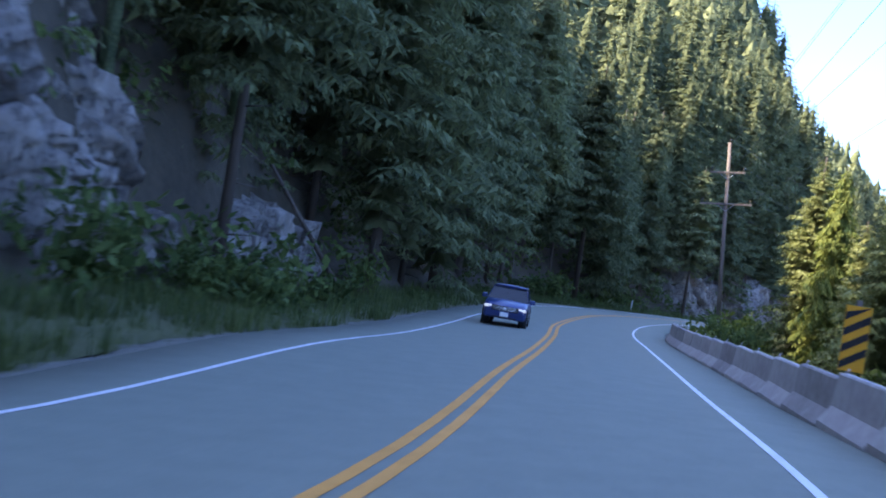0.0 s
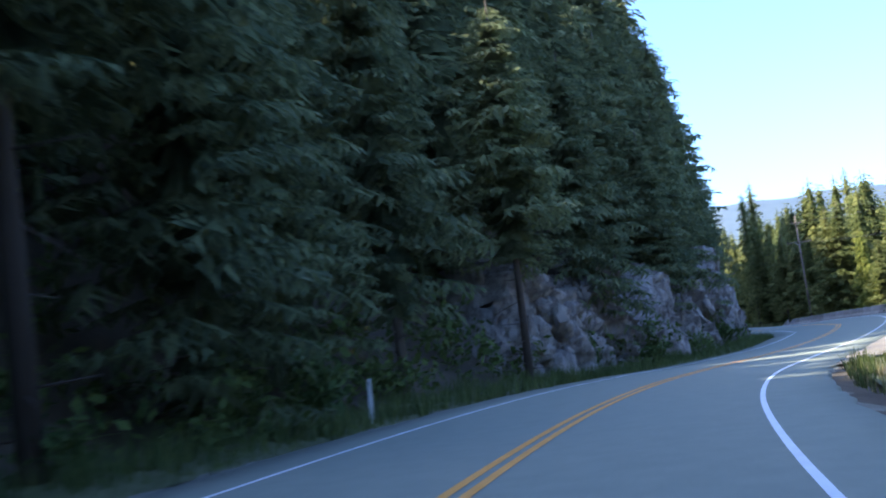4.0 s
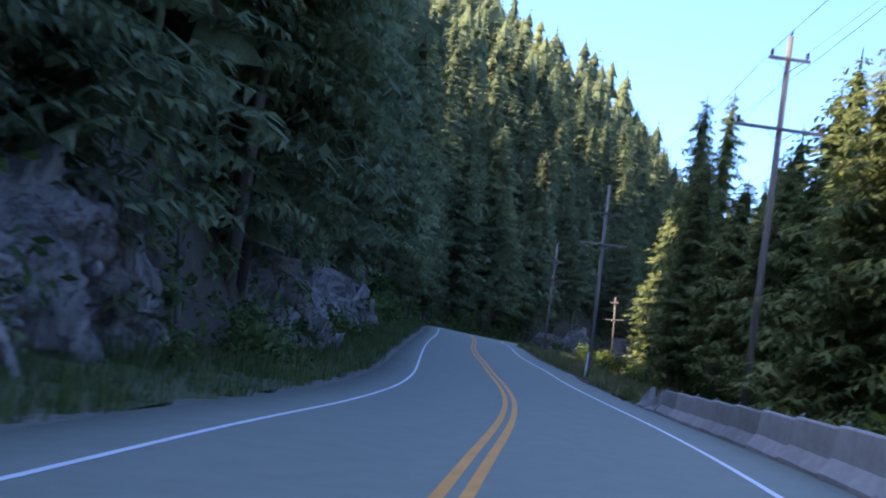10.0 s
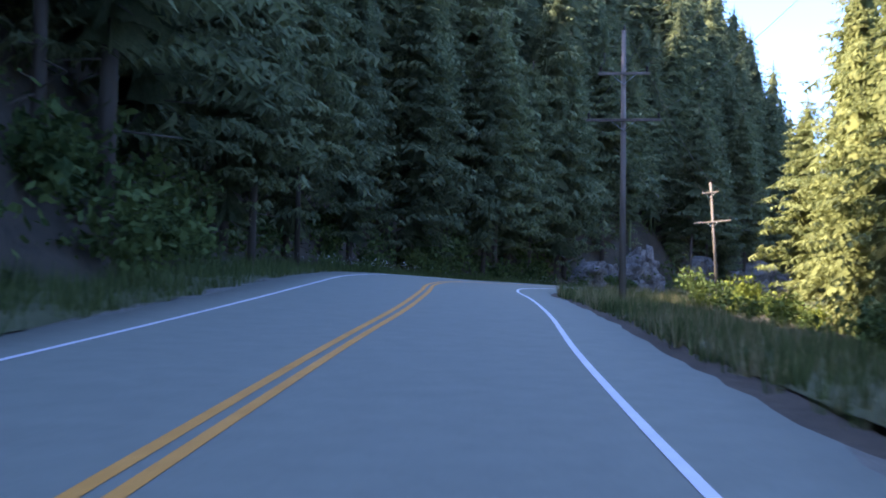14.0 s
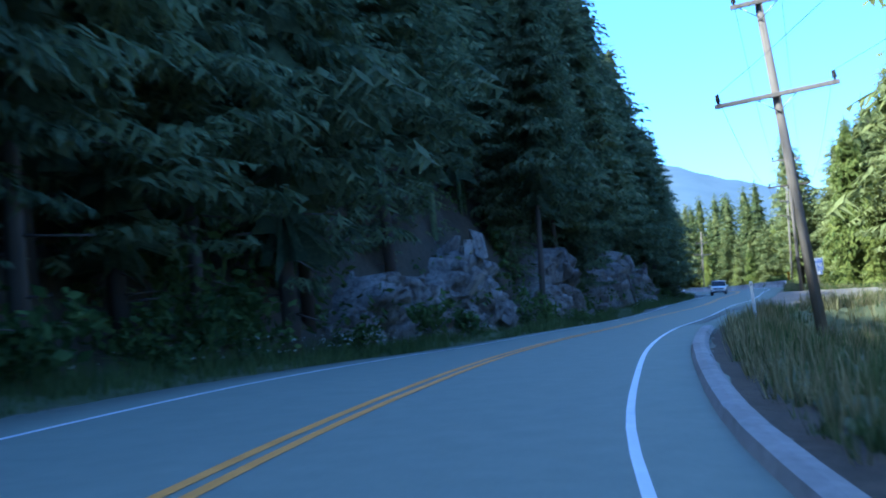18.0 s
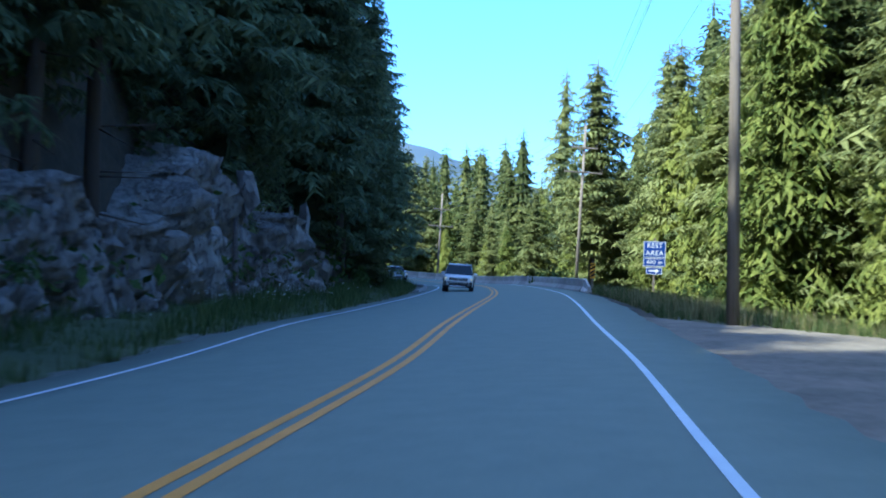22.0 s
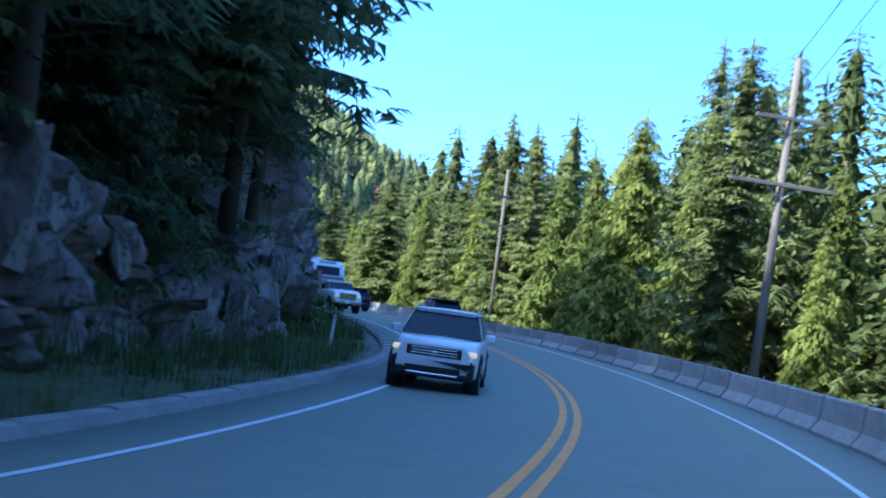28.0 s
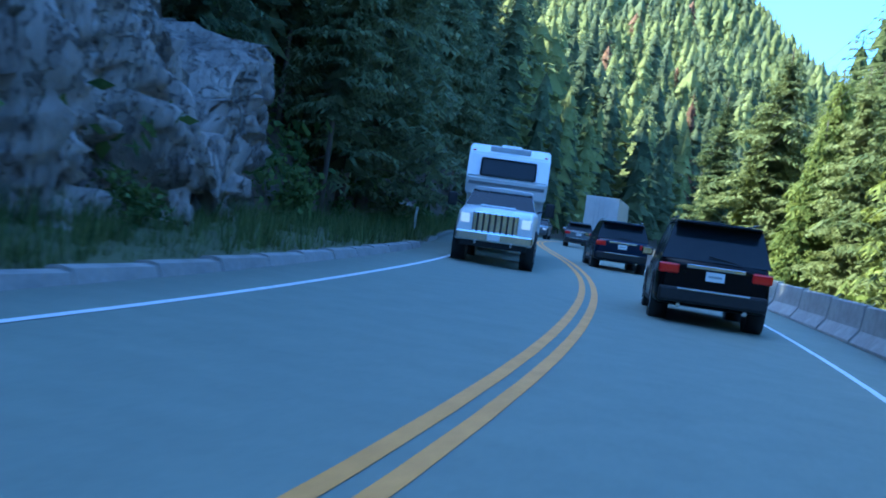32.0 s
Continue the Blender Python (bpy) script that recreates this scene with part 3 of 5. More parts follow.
BLOCKS = {0: block_meshes(), 1: block_meshes()}
for k, mt in ((0, M_ROCK), (1, M_ROCK_LIGHT)):
    for me in BLOCKS[k]:
        me.materials.append(mt)
rb = random.Random(8)
for c in CLIFFS:
    face = rock_face(*c)
    co = face.data.vertices
    for _ in range(int((c[1] - c[0]) * 1.1)):
        v = co[rb.randrange(len(co))]
        ob = new("rock_block", BLOCKS[c[4]][rb.randrange(6)])
        ob.parent = face
        k = rb.uniform(0.5, 1.7)
        ob.matrix_world = Matrix.Translation(v.co) @ Euler((rb.uniform(-0.5, 0.5), rb.uniform(-0.5, 0.5), rb.uniform(0, 6.28))).to_matrix().to_4x4() @ Matrix.Diagonal((k, k, k * 1.2, 1))


def boulders():
    rg = random.Random(5)
    shapes = []
    for k in range(4):
        bm = bmesh.new()
        bmesh.ops.create_icosphere(bm, subdivisions=2, radius=0.5)
        for v in bm.verts:
            a, e = cells(v.co + Vector((k * 9.0, 0, 0)), 0.5)
            v.co *= 1 + 0.5 * a
            v.co.z *= 0.75
        me = bpy.data.meshes.new("boulder")
        bm.to_mesh(me)
        bm.free()
        me.materials.append(M_ROCK_LIGHT if k % 2 else M_ROCK)
        shapes.append(me)
    for a, b, top, foot, _ in CLIFFS:
        for _ in range(int((b - a) / 24)):
            ob = tagged(new("boulder", shapes[rg.randrange(4)]), "fallen grey boulder in the grass at the cliff foot", "boulder", "fallen boulders")
            z = rg.uniform(0.4, 1.3)
            ob.matrix_world = along(rg.uniform(a, b), foot - rg.uniform(0.1, 0.9), z * 0.12, rg.uniform(0, 360)) @ Matrix.Diagonal((z, z * 0.8, z, 1))


boulders()


# ---- concrete barriers ----
def barrier_mesh(length=2.95):
    prof = [(-0.3, 0.0), (-0.3, 0.1), (-0.13, 0.34), (-0.085, 0.8), (-0.06, 0.83), (0.06, 0.83), (0.085, 0.8), (0.13, 0.34), (0.3, 0.1), (0.3, 0.0)]
    bm = bmesh.new()
    ys = (-length / 2, -length / 2 + 0.03, length / 2 - 0.03, length / 2)
    rings = []
    for y, k in zip(ys, (0.994, 1, 1, 0.994)):
        rings.append([bm.verts.new((x * k, y, z * (0.99 if k < 1 else 1))) for x, z in prof])
    for r, q in zip(rings, rings[1:]):
        for i in range(len(prof) - 1):
            bm.faces.new((r[i], r[i + 1], q[i + 1], q[i]))
    bm.faces.new(rings[0]), bm.faces.new(rings[-1][::-1])
    bmesh.ops.recalc_face_normals(bm, faces=bm.faces[:])
    me = bpy.data.meshes.new("barrier_body")
    bm.to_mesh(me)
    bm.free()
    me.materials.append(M_CONCRETE)
    return me


B_MESH = barrier_mesh()
B_END = barrier_mesh(2.2)
for v in B_END.vertices:
    if v.co.y < 0:
        v.co.z *= 0.42
LOOP = bpy.data.meshes.new("lifting_loop")
bm = rod(0.012, 0.012, (-0.05, 0, 0.83), (0, 0, 0.91), 6)
bm.to_mesh(LOOP)
bm.free()
LOOP.materials.append(M_STEEL)


def barriers(s0, s1, lat, flare0=0.0, flare1=0.0):
    s, k = s0, 0
    while s < s1:
        end0, end1 = k == 0 and flare0, s + 3.0 >= s1 and flare1
        f = flare0 * max(0, 1 - (s - s0) / 15) ** 2 + flare1 * max(0, 1 - (s1 - s) / 15) ** 2
        slope = 2 * flare0 / 15 * max(0, 1 - (s - s0) / 15) - 2 * flare1 / 15 * max(0, 1 - (s1 - s) / 15)
        b = new("concrete_barrier")
        b.matrix_world = along(s, lat - f, -0.06 - 0.04 * f, math.degrees(math.atan(slope)) + random.uniform(-0.3, 0.3) + (180 if end1 else 0))
        tagged(b, "tapered concrete barrier end beside the lane" if end0 or end1 else "weathered grey concrete road barrier segment", "road barrier", "concrete barriers along the road")
        body = new("body", B_END if end0 or end1 else B_MESH)
        body.parent = b
        if not (end0 or end1):
            lp = new("lifting_loop", LOOP)
            lp.parent = b
            lp.location = (0, 1.2, 0)
        s += 2.97
        k += 1


barriers(-50, 56, -5.15, 0, 0.25)
barriers(197, 247.5, -5.2, 1.6, 0.25)
barriers(501.5, 760, -5.25, 0.35, 0)


# ---- utility poles and wires ----
def pole(s, lat, height, arms, lean=0.0, lean_f=0.0, caps=True, base=-0.3, turn=0.0, radius=0.17):
    m = along(s, lat, float(rise(np.array([float(s)]), np.array([float(lat)]))[0]) + base, turn) @ Matrix.Rotation(radians(lean), 4, "Y") @ Matrix.Rotation(radians(lean_f), 4, "X")
    p = thing("utility_pole", m, "leaning weathered timber utility pole with crossarms" if abs(lean) > 4 else "weathered brown timber utility pole with crossarms", "utility pole", "utility poles along the road")
    part("shaft", rod(radius, radius * 0.62, (0, 0, -0.8), (0, 0, height), 12), M_POLE, p)
    tips = []
    for z, half, kind in arms:
        part("crossarm", box(2 * half, 0.11, 0.13, (0, -0.17, z), 0.012), M_POLE, p)
        for sd in (-1, 1):
            part("brace", rod(0.018, 0.018, (sd * 0.55, -0.17, z - 0.06), (0, -0.15, z - 0.5), 6), M_STEEL, p)
            if kind:
                x = sd * (half - 0.12)
                bm = rod(0.04, 0.03, (x, -0.17, z + 0.06), (x, -0.17, z + 0.22), 8)
                for k in range(3):
                    b2 = rod(0.085 - 0.012 * k, 0.05, (x, -0.17, z + 0.14 + k * 0.07), (x, -0.17, z + 0.2 + k * 0.07), 10)
                    me = bpy.data.meshes.new("tmp")
                    b2.to_mesh(me)
                    b2.free()
                    bm.from_mesh(me)
                    bpy.data.meshes.remove(me)
                part("insulator", bm, M_INSUL, p)
                tips.append(m @ Vector((x, -0.17, z + 0.34)))
    if caps:
        bm = rod(0.05, 0.035, (0, 0, height), (0.05, 0, height + 0.22), 8)
        part("insulator", bm, M_INSUL, p)
        tips.append(m @ Vector((0.05, 0, height + 0.25)))
    return tips


def wire(a, b, sag, name="power_line"):
    n = 14
    c = bpy.data.curves.new(name, "CURVE")
    c.dimensions, c.bevel_depth, c.bevel_resolution = "3D", 0.007, 1
    sp = c.splines.new("POLY")
    sp.points.add(n)
    for i in range(n + 1):
        f = i / n
        q = a.lerp(b, f) - Vector((0, 0, 4 * sag * f * (1 - f)))
        sp.points[i].co = (*q, 1)
    c.materials.append(M_WIRE)
    return tagged(new(name, c), "thin grey overhead power line hanging between poles", "power line", "overhead power lines")


T2 = [(-2.1, 1.2, 1), (-4.3, 1.75, 1)]
T_HIGH = [(-0.95, 0.8, 1), (-3.7, 1.75, 1)]


def arms(h, spec=T2):
    return [(h + z, half, k) for z, half, k in spec]


# along the road, to its left, top over the road, lean, crossarms
POLES = [
    (-35, -8.0, 13.0, 0, T2), (80.7, -7.3, 13.3, -4.8, T2), (187.9, -12.0, 11.1, 0.6, T_HIGH), (248, -9.2, 14.9, -1.0, T_HIGH),
    (285.3, -8.2, 13.3, -2.5, T2), (337, -8.5, 12.6, -1.5, T2), (394.4, -8.15, 10.4, -5.3, T_HIGH), (461.0, -7.0, 13.3, -1.2, T2), (532, -8.85, 14.5, 1.8, T2),
    (578.3, -7.0, 11.2, 2.0, T2), (624, -10.0, 12.2, 0.3, T2), (700, -11.5, 12.4, 1.0, T2), (761, -12.8, 12.4, 2.2, T2),
]
prev = None
for s_, l_, top_, a_, spec_ in POLES:
    h_ = top_ + 0.3 - float(rise(np.array([float(s_)]), np.array([float(l_)]))[0])
    tips = pole(s_, l_, h_, arms(h_, spec_), a_)
    if prev:
        for p_, q_ in zip(prev, tips):
            wire(p_, q_, 0.9)
    prev = tips

# ---- signs and posts ----
def hazard_marker(s, lat, h0, size=(0.32, 0.95)):
    m = along(s, lat, float(rise(np.array([float(s)]), np.array([float(lat)]))[0]))
    g = thing("hazard_marker", m, "yellow road hazard marker with black diagonal stripes", "road sign", "hazard markers at barrier ends")
    part("post", box(0.1, 0.1, h0 + size[1] + 0.4, (0, 0.08, (h0 + size[1]) / 2 - 0.1), 0.008), M_WOODPOST, g)
    plate = part("plate", box(size[0], 0.006, size[1], (0, 0.02, h0 + size[1] / 2)), M_SIGN_YELLOW, g)
    w, hh = size
    for k in range(4):
        z = h0 + 0.02 + k * hh * 0.25
        bm = bmesh.new()
        up = w * 0.62
        q = [(-w / 2 + 0.006, z), (w / 2 - 0.006, z + up), (w / 2 - 0.006, min(z + up + hh * 0.125, h0 + hh - 0.006)), (-w / 2 + 0.006, z + hh * 0.125)]
        q = [(x, min(max(y, h0 + 0.006), h0 + hh - 0.006)) for x, y in q]
        f = bm.faces.new([bm.verts.new((x, 0.0125, y)) for x, y in q])
        if f.normal.y > 0:
            f.normal_flip()
        part("stripe", bm, M_SIGN_BLACK, plate)


hazard_marker(19.4, -5.8, 0.9, (0.42, 1.1))
hazard_marker(194.0, -6.9, 1.05, (0.36, 1.05))
hazard_marker(502.5, -6.0, 0.9)


def letters(text, size, at_, material, parent):
    c = bpy.data.curves.new("lettering", "FONT")
    c.body, c.size, c.align_x, c.align_y, c.extrude = text, size, "CENTER", "CENTER", 0.002
    c.space_character = 1.1
    c.materials.append(material)
    ob = new("lettering", c)
    ob.parent = parent
    ob.location, ob.rotation_euler = at_, (radians(90), 0, 0)
    return ob


def rest_area_sign(s, lat):
    m = along(s, lat, float(rise(np.array([float(s)]), np.array([float(lat)]))[0]), 0)
    g = thing("rest_area_sign", m, "blue rest area sign with white words and arrow", "road sign")
    z = 1.94
    part("post", box(0.11, 0.11, 5.6, (0, 0.09, 0.95), 0.01), M_WOODPOST, g)
    main = part("panel", box(1.3, 0.012, 0.95, (0, 0.02, z + 1.15), 0.004), M_SIGN_BLUE, g)
    letters("REST", 0.4, (0, 0.009, z + 1.37), M_SIGN_WHITE, main)
    letters("AREA", 0.4, (0, 0.009, z + 0.93), M_SIGN_WHITE, main)
    tab = part("distance_tab", box(1.3, 0.012, 0.5, (0, 0.02, z + 0.4), 0.004), M_SIGN_BLUE, g)
    letters("400 m", 0.34, (0, 0.009, z + 0.4), M_SIGN_WHITE, tab)
    tab2 = part("arrow_tab", box(0.95, 0.012, 0.42, (0, 0.02, z - 0.1), 0.004), M_SIGN_BLUE, g)
    bm = bmesh.new()
    pts = [(-0.3, -0.04), (0.08, -0.04), (0.08, -0.13), (0.32, 0), (0.08, 0.13), (0.08, 0.04), (-0.3, 0.04)]
    bm.faces.new([bm.verts.new((x, 0.011, y + z - 0.1)) for x, y in pts])
    part("arrow", bm, M_SIGN_WHITE, tab2)
    for zz, hh, ww in ((z + 1.15, 0.95, 1.3), (z + 0.4, 0.5, 1.3), (z - 0.1, 0.42, 0.95)):
        for sx, sz, cx, cz in ((ww, 0.025, 0, zz + hh / 2 - 0.03), (ww, 0.025, 0, zz - hh / 2 + 0.03), (0.025, hh, ww / 2 - 0.03, zz), (0.025, hh, -ww / 2 + 0.03, zz)):
            part("border", box(sx * 0.97, 0.004, sz * 0.94, (cx, 0.0125, cz)), M_SIGN_WHITE, g)


rest_area_sign(498.5, -9.2)


def delineator(s, lat, lean=0.0, tall=1.5):
    m = along(s, lat, float(rise(np.array([float(s)]), np.array([float(lat)]))[0])) @ Matrix.Rotation(radians(lean), 4, "Y")
    g = thing("delineator_post", m, "slim white roadside delineator post in the grass", "delineator post", "delineator posts")
    part("post", box(0.12, 0.04, tall + 0.2, (0, 0, tall / 2 - 0.1), 0.008, taper=(0.9, 1)), M_POSTWHITE, g)
    part("reflector", box(0.06, 0.006, 0.1, (0, -0.022, tall - 0.12), 0.002), M_STEEL, g)


for s_, l_, a_ in ((403, -6.1, -3), (272, -6.2, 0), (545, 6.3, -4), (580.4, 6.9, 3), (643, 6.5, 2), (664, 5.6, 0), (112, 6.2, 2)):
    delineator(s_, l_, a_)


# ---- fallen trunks against the rock ----
def log(s, lat, s2, lat2, h2, r):
    a, b = Vector(at(s, lat, -0.25).tolist()), Vector(at(s2, lat2, h2).tolist())
    bm = rod(r, r * 0.55, a, b, 10)
    me = bpy.data.meshes.new("fallen_trunk")
    bm.to_mesh(me)
    bm.free()
    me.materials.append(M_BARK)
    tagged(new("fallen_trunk", me), "bare fallen tree trunk leaning on the rock", "fallen trunk", "fallen trunks")


for q in ((197, 7.2, 203, 8.6, 4.2, 0.16), (214, 7.0, 219, 9.0, 4.6, 0.14), (10, 8.2, 4, 9.6, 4.5, 0.2), (46, 8.5, 42, 11.5, 4.8, 0.12), (232, 8.0, 238, 10.5, 4.0, 0.11), (524, 8.0, 518, 10.5, 4.5, 0.12),
          (585, 7.8, 582, 10.5, 8.0, 0.1), (470, 8.2, 476, 10.0, 4.5, 0.14), (118, 8.5, 112, 11, 3.2, 0.1), (400, 12.5, 412, 15.5, 12.0, 0.13)):
    log(*q)


# ---- far mountains ----
def mountain(cx, cy, length, height, depth, turn, seed, dip=0.0):
    n, k = 90, 12
    u = np.linspace(-1, 1, n)[:, None] * np.ones((1, k))
    v = np.linspace(0, 1, k)[None] * np.ones((n, 1))
    ridge = height * np.clip(1 - np.abs(u) ** 2.6, 0, 1) * (0.88 + 0.12 * np.sin(u * 4 + seed)) + height * 0.02 * np.sin(u * 17 + seed * 3) + height * 0.008 * np.sin(u * 41 + seed) + height * 0.004 * np.sin(u * 97)
    z = np.clip(ridge, 0, None) * np.sin(v * math.pi / 2) ** 0.8 + 12 * np.sin(u * 60 + v * 20 + seed) * v * (1 - v) - 30
    x, y = u * length, (v - 0.5) * depth
    c, s_ = math.cos(radians(turn)), math.sin(radians(turn))
    p = np.stack([cx + c * x - s_ * y, cy + s_ * x + c * y, z], -1)
    # no air between: the ridge's own blue stands in for haze
    return tagged(sheet("backdrop", p, M_MOUNTAIN_HAZE), "forested mountain ridge in the distance, haze painted into its blue colour", "mountain", kind="structure")


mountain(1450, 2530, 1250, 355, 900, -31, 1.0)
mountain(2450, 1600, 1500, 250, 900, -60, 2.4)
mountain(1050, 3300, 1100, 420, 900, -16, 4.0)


# ---- conifers ----
def conifer_arrays(seed, boughs, twigs, width=0.17, bare=0.1, droop=0.35, ragged=0.35, cedar=False, spread=0.3, fine=False):
    """A conifer of height 1 and no trunk: each bough is a drooping, leaf-shaped frond of overlapping blunt sprays along a spine."""
    rg = np.random.default_rng(seed)
    verts, tris = [], []

    def spray(root, ahead, out, down, ln, wd):
        """One blunt spray: a kite from root along out, wd wide, its tip hanging."""
        b = len(verts)
        mid = root + out * ln * 0.5 + ahead * ln * 0.22 + down * ln * 0.12
        verts.extend((root, mid + ahead * wd, root + out * ln + ahead * ln * 0.45 + down * ln, mid - ahead * wd * 0.6 + down * ln * 0.1))
        tris.append((b, b + 1, b + 2))
        tris.append((b, b + 2, b + 3))

    def twig(root, out, fall, ln):
        """A branchlet: a slim core with small needle sprays to either side and at its tip."""
        across = np.array([-out[1], out[0], 0.0])
        end = root + out * ln + np.array([0, 0, fall * ln])
        b = len(verts)
        verts.extend((root, root + (end - root) * 0.5 + across * ln * 0.09, end, root + (end - root) * 0.5 - across * ln * 0.09))
        tris.append((b, b + 1, b + 2))
        tris.append((b, b + 2, b + 3))
        for q in (0.18, 0.45, 0.72):
            for sd in (-1, 1):
                c = root + (end - root) * (q + rg.uniform(-0.08, 0.08))
                w = ln * (0.5 - 0.3 * q) * rg.uniform(0.6, 1.3)
                d = np.array([0, 0, -w * rg.uniform(0.1, 0.9) + fall * w * 0.5])
                b = len(verts)
                verts.extend((c, c + (end - root) * 0.2, c + (end - root) * 0.16 * rg.uniform(0.8, 1.8) + across * sd * w + d))
                tris.append((b, b + 1, b + 2))

    for i in range(boughs):
        h = bare + (0.985 - bare) * ((i + rg.random()) / boughs) ** 0.74
        az = i * 2.39996 + rg.normal(0, 0.4)
        top = 1 - (h - bare) / (1 - bare)
        r = width * (top ** 0.8 * 0.94 + 0.06) * rg.uniform(1 - ragged, 1.15)
        if h < bare + 0.12:
            r *= 0.6 + 0.4 * (h - bare) / 0.12
        fwd = np.array([math.cos(az), math.sin(az), 0.0])
        side = np.array([-fwd[1], fwd[0], 0.0])
        n = max(min(2, twigs), round(twigs * (0.45 + 0.55 * min(1, r / width * 1.4))))
        f = np.linspace(0.1, 1, n + 1)
        sag = droop * rg.uniform(0.7, 1.3)
        z = h + rg.uniform(0.0, 0.25) * r * (1.4 - top) - sag * r * f**1.6 + (0.25 * r * f**3 if not cedar else 0)
        spine = fwd[None] * (r * f)[:, None] + np.array([0, 0, 1.0])[None] * z[:, None] + side[None] * (r * 0.07 * rg.normal(0, 1) * f**2)[:, None]
        for k in range(n):
            seg = spine[k + 1] - spine[k]
            span = r * spread * (1 + 1.3 * (1 - top) ** 1.5) * (0.35 + 1.5 * f[k] ** 0.7 * (1.08 - f[k])) + 0.004
            for sd in (-1, 1):
                ln = span * rg.uniform(0.65, 1.3)
                fall = -rg.uniform(0.15, 0.7) * (2.4 if cedar else 1.0)
                root = spine[k] + seg * rg.uniform(-0.1, 0.9)
                if fine:
                    twig(root, side * sd + fwd * rg.uniform(0.3, 0.8), fall, ln)
                else:
                    spray(root, fwd, side * sd, np.array([0, 0, fall]), ln, max(np.linalg.norm(seg) * 0.34, ln * 0.2))
            if fine:
                twig(spine[k] + seg * rg.uniform(0, 0.6), side * rg.uniform(-0.5, 0.5) + fwd * 0.4, -1.0, span * rg.uniform(0.5, 0.8))
        spray(spine[n] - (spine[n] - spine[n - 1]) * 0.5, side * 0.25, fwd, np.array([0, 0, -0.2]), r * (0.09 if fine else 0.14) + 0.003, r * (0.014 if fine else 0.03) + 0.0006)
    # leader
    b = len(verts)
    verts += [np.array([0.004, 0, 0.95]), np.array([-0.004, 0.003, 0.95]), np.array([0, 0, 1.02])]
    tris.append((b, b + 1, b + 2))
    return np.array(verts), np.array(tris)


def filled(arr, seed, width, bare, layers=6, sides=7, k=0.55, upto=0.62):
    """Adds the dense inner foliage: jagged skirts one over another round the stem."""
    rg = np.random.default_rng(seed + 500)
    v, f = [arr[0]], [arr[1]]
    base = len(arr[0])
    for q in range(layers):
        h0 = bare + 0.03 + (upto - bare) * q / layers
        h1 = min(0.95, h0 + (upto + 0.16 - bare) / layers * rg.uniform(1.1, 1.7))
        top = 1 - (h0 - bare) / (1 - bare)
        az = np.arange(sides * 2) * math.pi / sides + rg.uniform(0, 6.28)
        r = width * (top**0.8 * 0.94 + 0.06) * k * (1 + 0.9 * (1 - top)) * np.where(np.arange(sides * 2) % 2, rg.uniform(0.8, 1.7, sides * 2), rg.uniform(0.2, 0.6, sides * 2))
        rim = np.stack([r * np.cos(az), r * np.sin(az), h0 - r * rg.uniform(0.1, 0.5, sides * 2)], 1)
        v += [rim, np.array([[0.0, 0.0, h1]])]
        i = np.arange(sides * 2)
        f.append(np.stack([base + i, base + (i + 1) % (sides * 2), np.full(sides * 2, base + sides * 2)], 1))
        base += sides * 2 + 1
    return np.concatenate(v), np.concatenate(f)


def trunk_mesh(seed, snags=14, bare=0.4):
    """A tapered trunk of height 1 with short dead limbs below the crown."""
    rg = np.random.default_rng(seed)
    bm = rod(0.011, 0.0016, (0, 0, -0.03), (0, 0, 1.0), 7)
    for _ in range(snags):
        h, az, ln = rg.uniform(0.05, bare + 0.15), rg.uniform(0, 6.28), rg.uniform(0.02, 0.085)
        t = rod(0.0016, 0.0005, (0, 0, h), (ln * math.cos(az), ln * math.sin(az), h - ln * rg.uniform(-0.2, 0.5)), 4)
        me = bpy.data.meshes.new("tmp")
        t.to_mesh(me)
        t.free()
        bm.from_mesh(me)
        bpy.data.meshes.remove(me)
    me = bpy.data.meshes.new("trunk")
    bm.to_mesh(me)
    bm.free()
    me.materials.append(M_BARK)
    return me


rng = np.random.default_rng(11)
NEAR_A = [filled(conifer_arrays(30 + k, 105, 3, 0.19 + 0.012 * k, (0.08, 0.2, 0.12)[k], 0.34 + 0.05 * k, 0.42, False, 0.27, True), 30 + k, 0.19, 0.12, 21, 10, 0.22, 0.93) for k in range(3)]
NEAR_WA = [filled(conifer_arrays(50 + k, 115, 3, 0.18 + 0.015 * k, (0.04, 0.14, 0.08)[k], 0.32 + 0.05 * k, 0.45, False, 0.25, True), 40 + k, 0.18, 0.08, 21, 10, 0.22, 0.93) for k in range(3)]
NEAR = []
for k in range(5):
    a = conifer_arrays(20 + k, 120, 6, 0.185 + 0.012 * k, (0.08, 0.2, 0.12, 0.3, 0.05)[k], 0.3 + 0.05 * k, 0.42, False, 0.3, True)
    a = filled(a, k, 0.19, (0.08, 0.2, 0.12, 0.3, 0.05)[k], 26, 13, 0.2, 0.93)
    NEAR.append((mesh_of("crown", *a, M_NEEDLE), trunk_mesh(k, 18, (0.08, 0.2, 0.12, 0.3, 0.05)[k])))
NEAR_W = []
for k in range(4):
    a = conifer_arrays(40 + k, 135, 6, 0.175 + 0.015 * k, (0.04, 0.14, 0.08, 0.2)[k], 0.3 + 0.06 * k, 0.45, False, 0.27, True)
    a = filled(a, 10 + k, 0.18, (0.04, 0.14, 0.08, 0.2)[k], 26, 13, 0.2, 0.93)
    NEAR_W.append((mesh_of("crown", *a, M_NEEDLE_W), trunk_mesh(9 + k, 16, 0.25)))
CEDAR = []
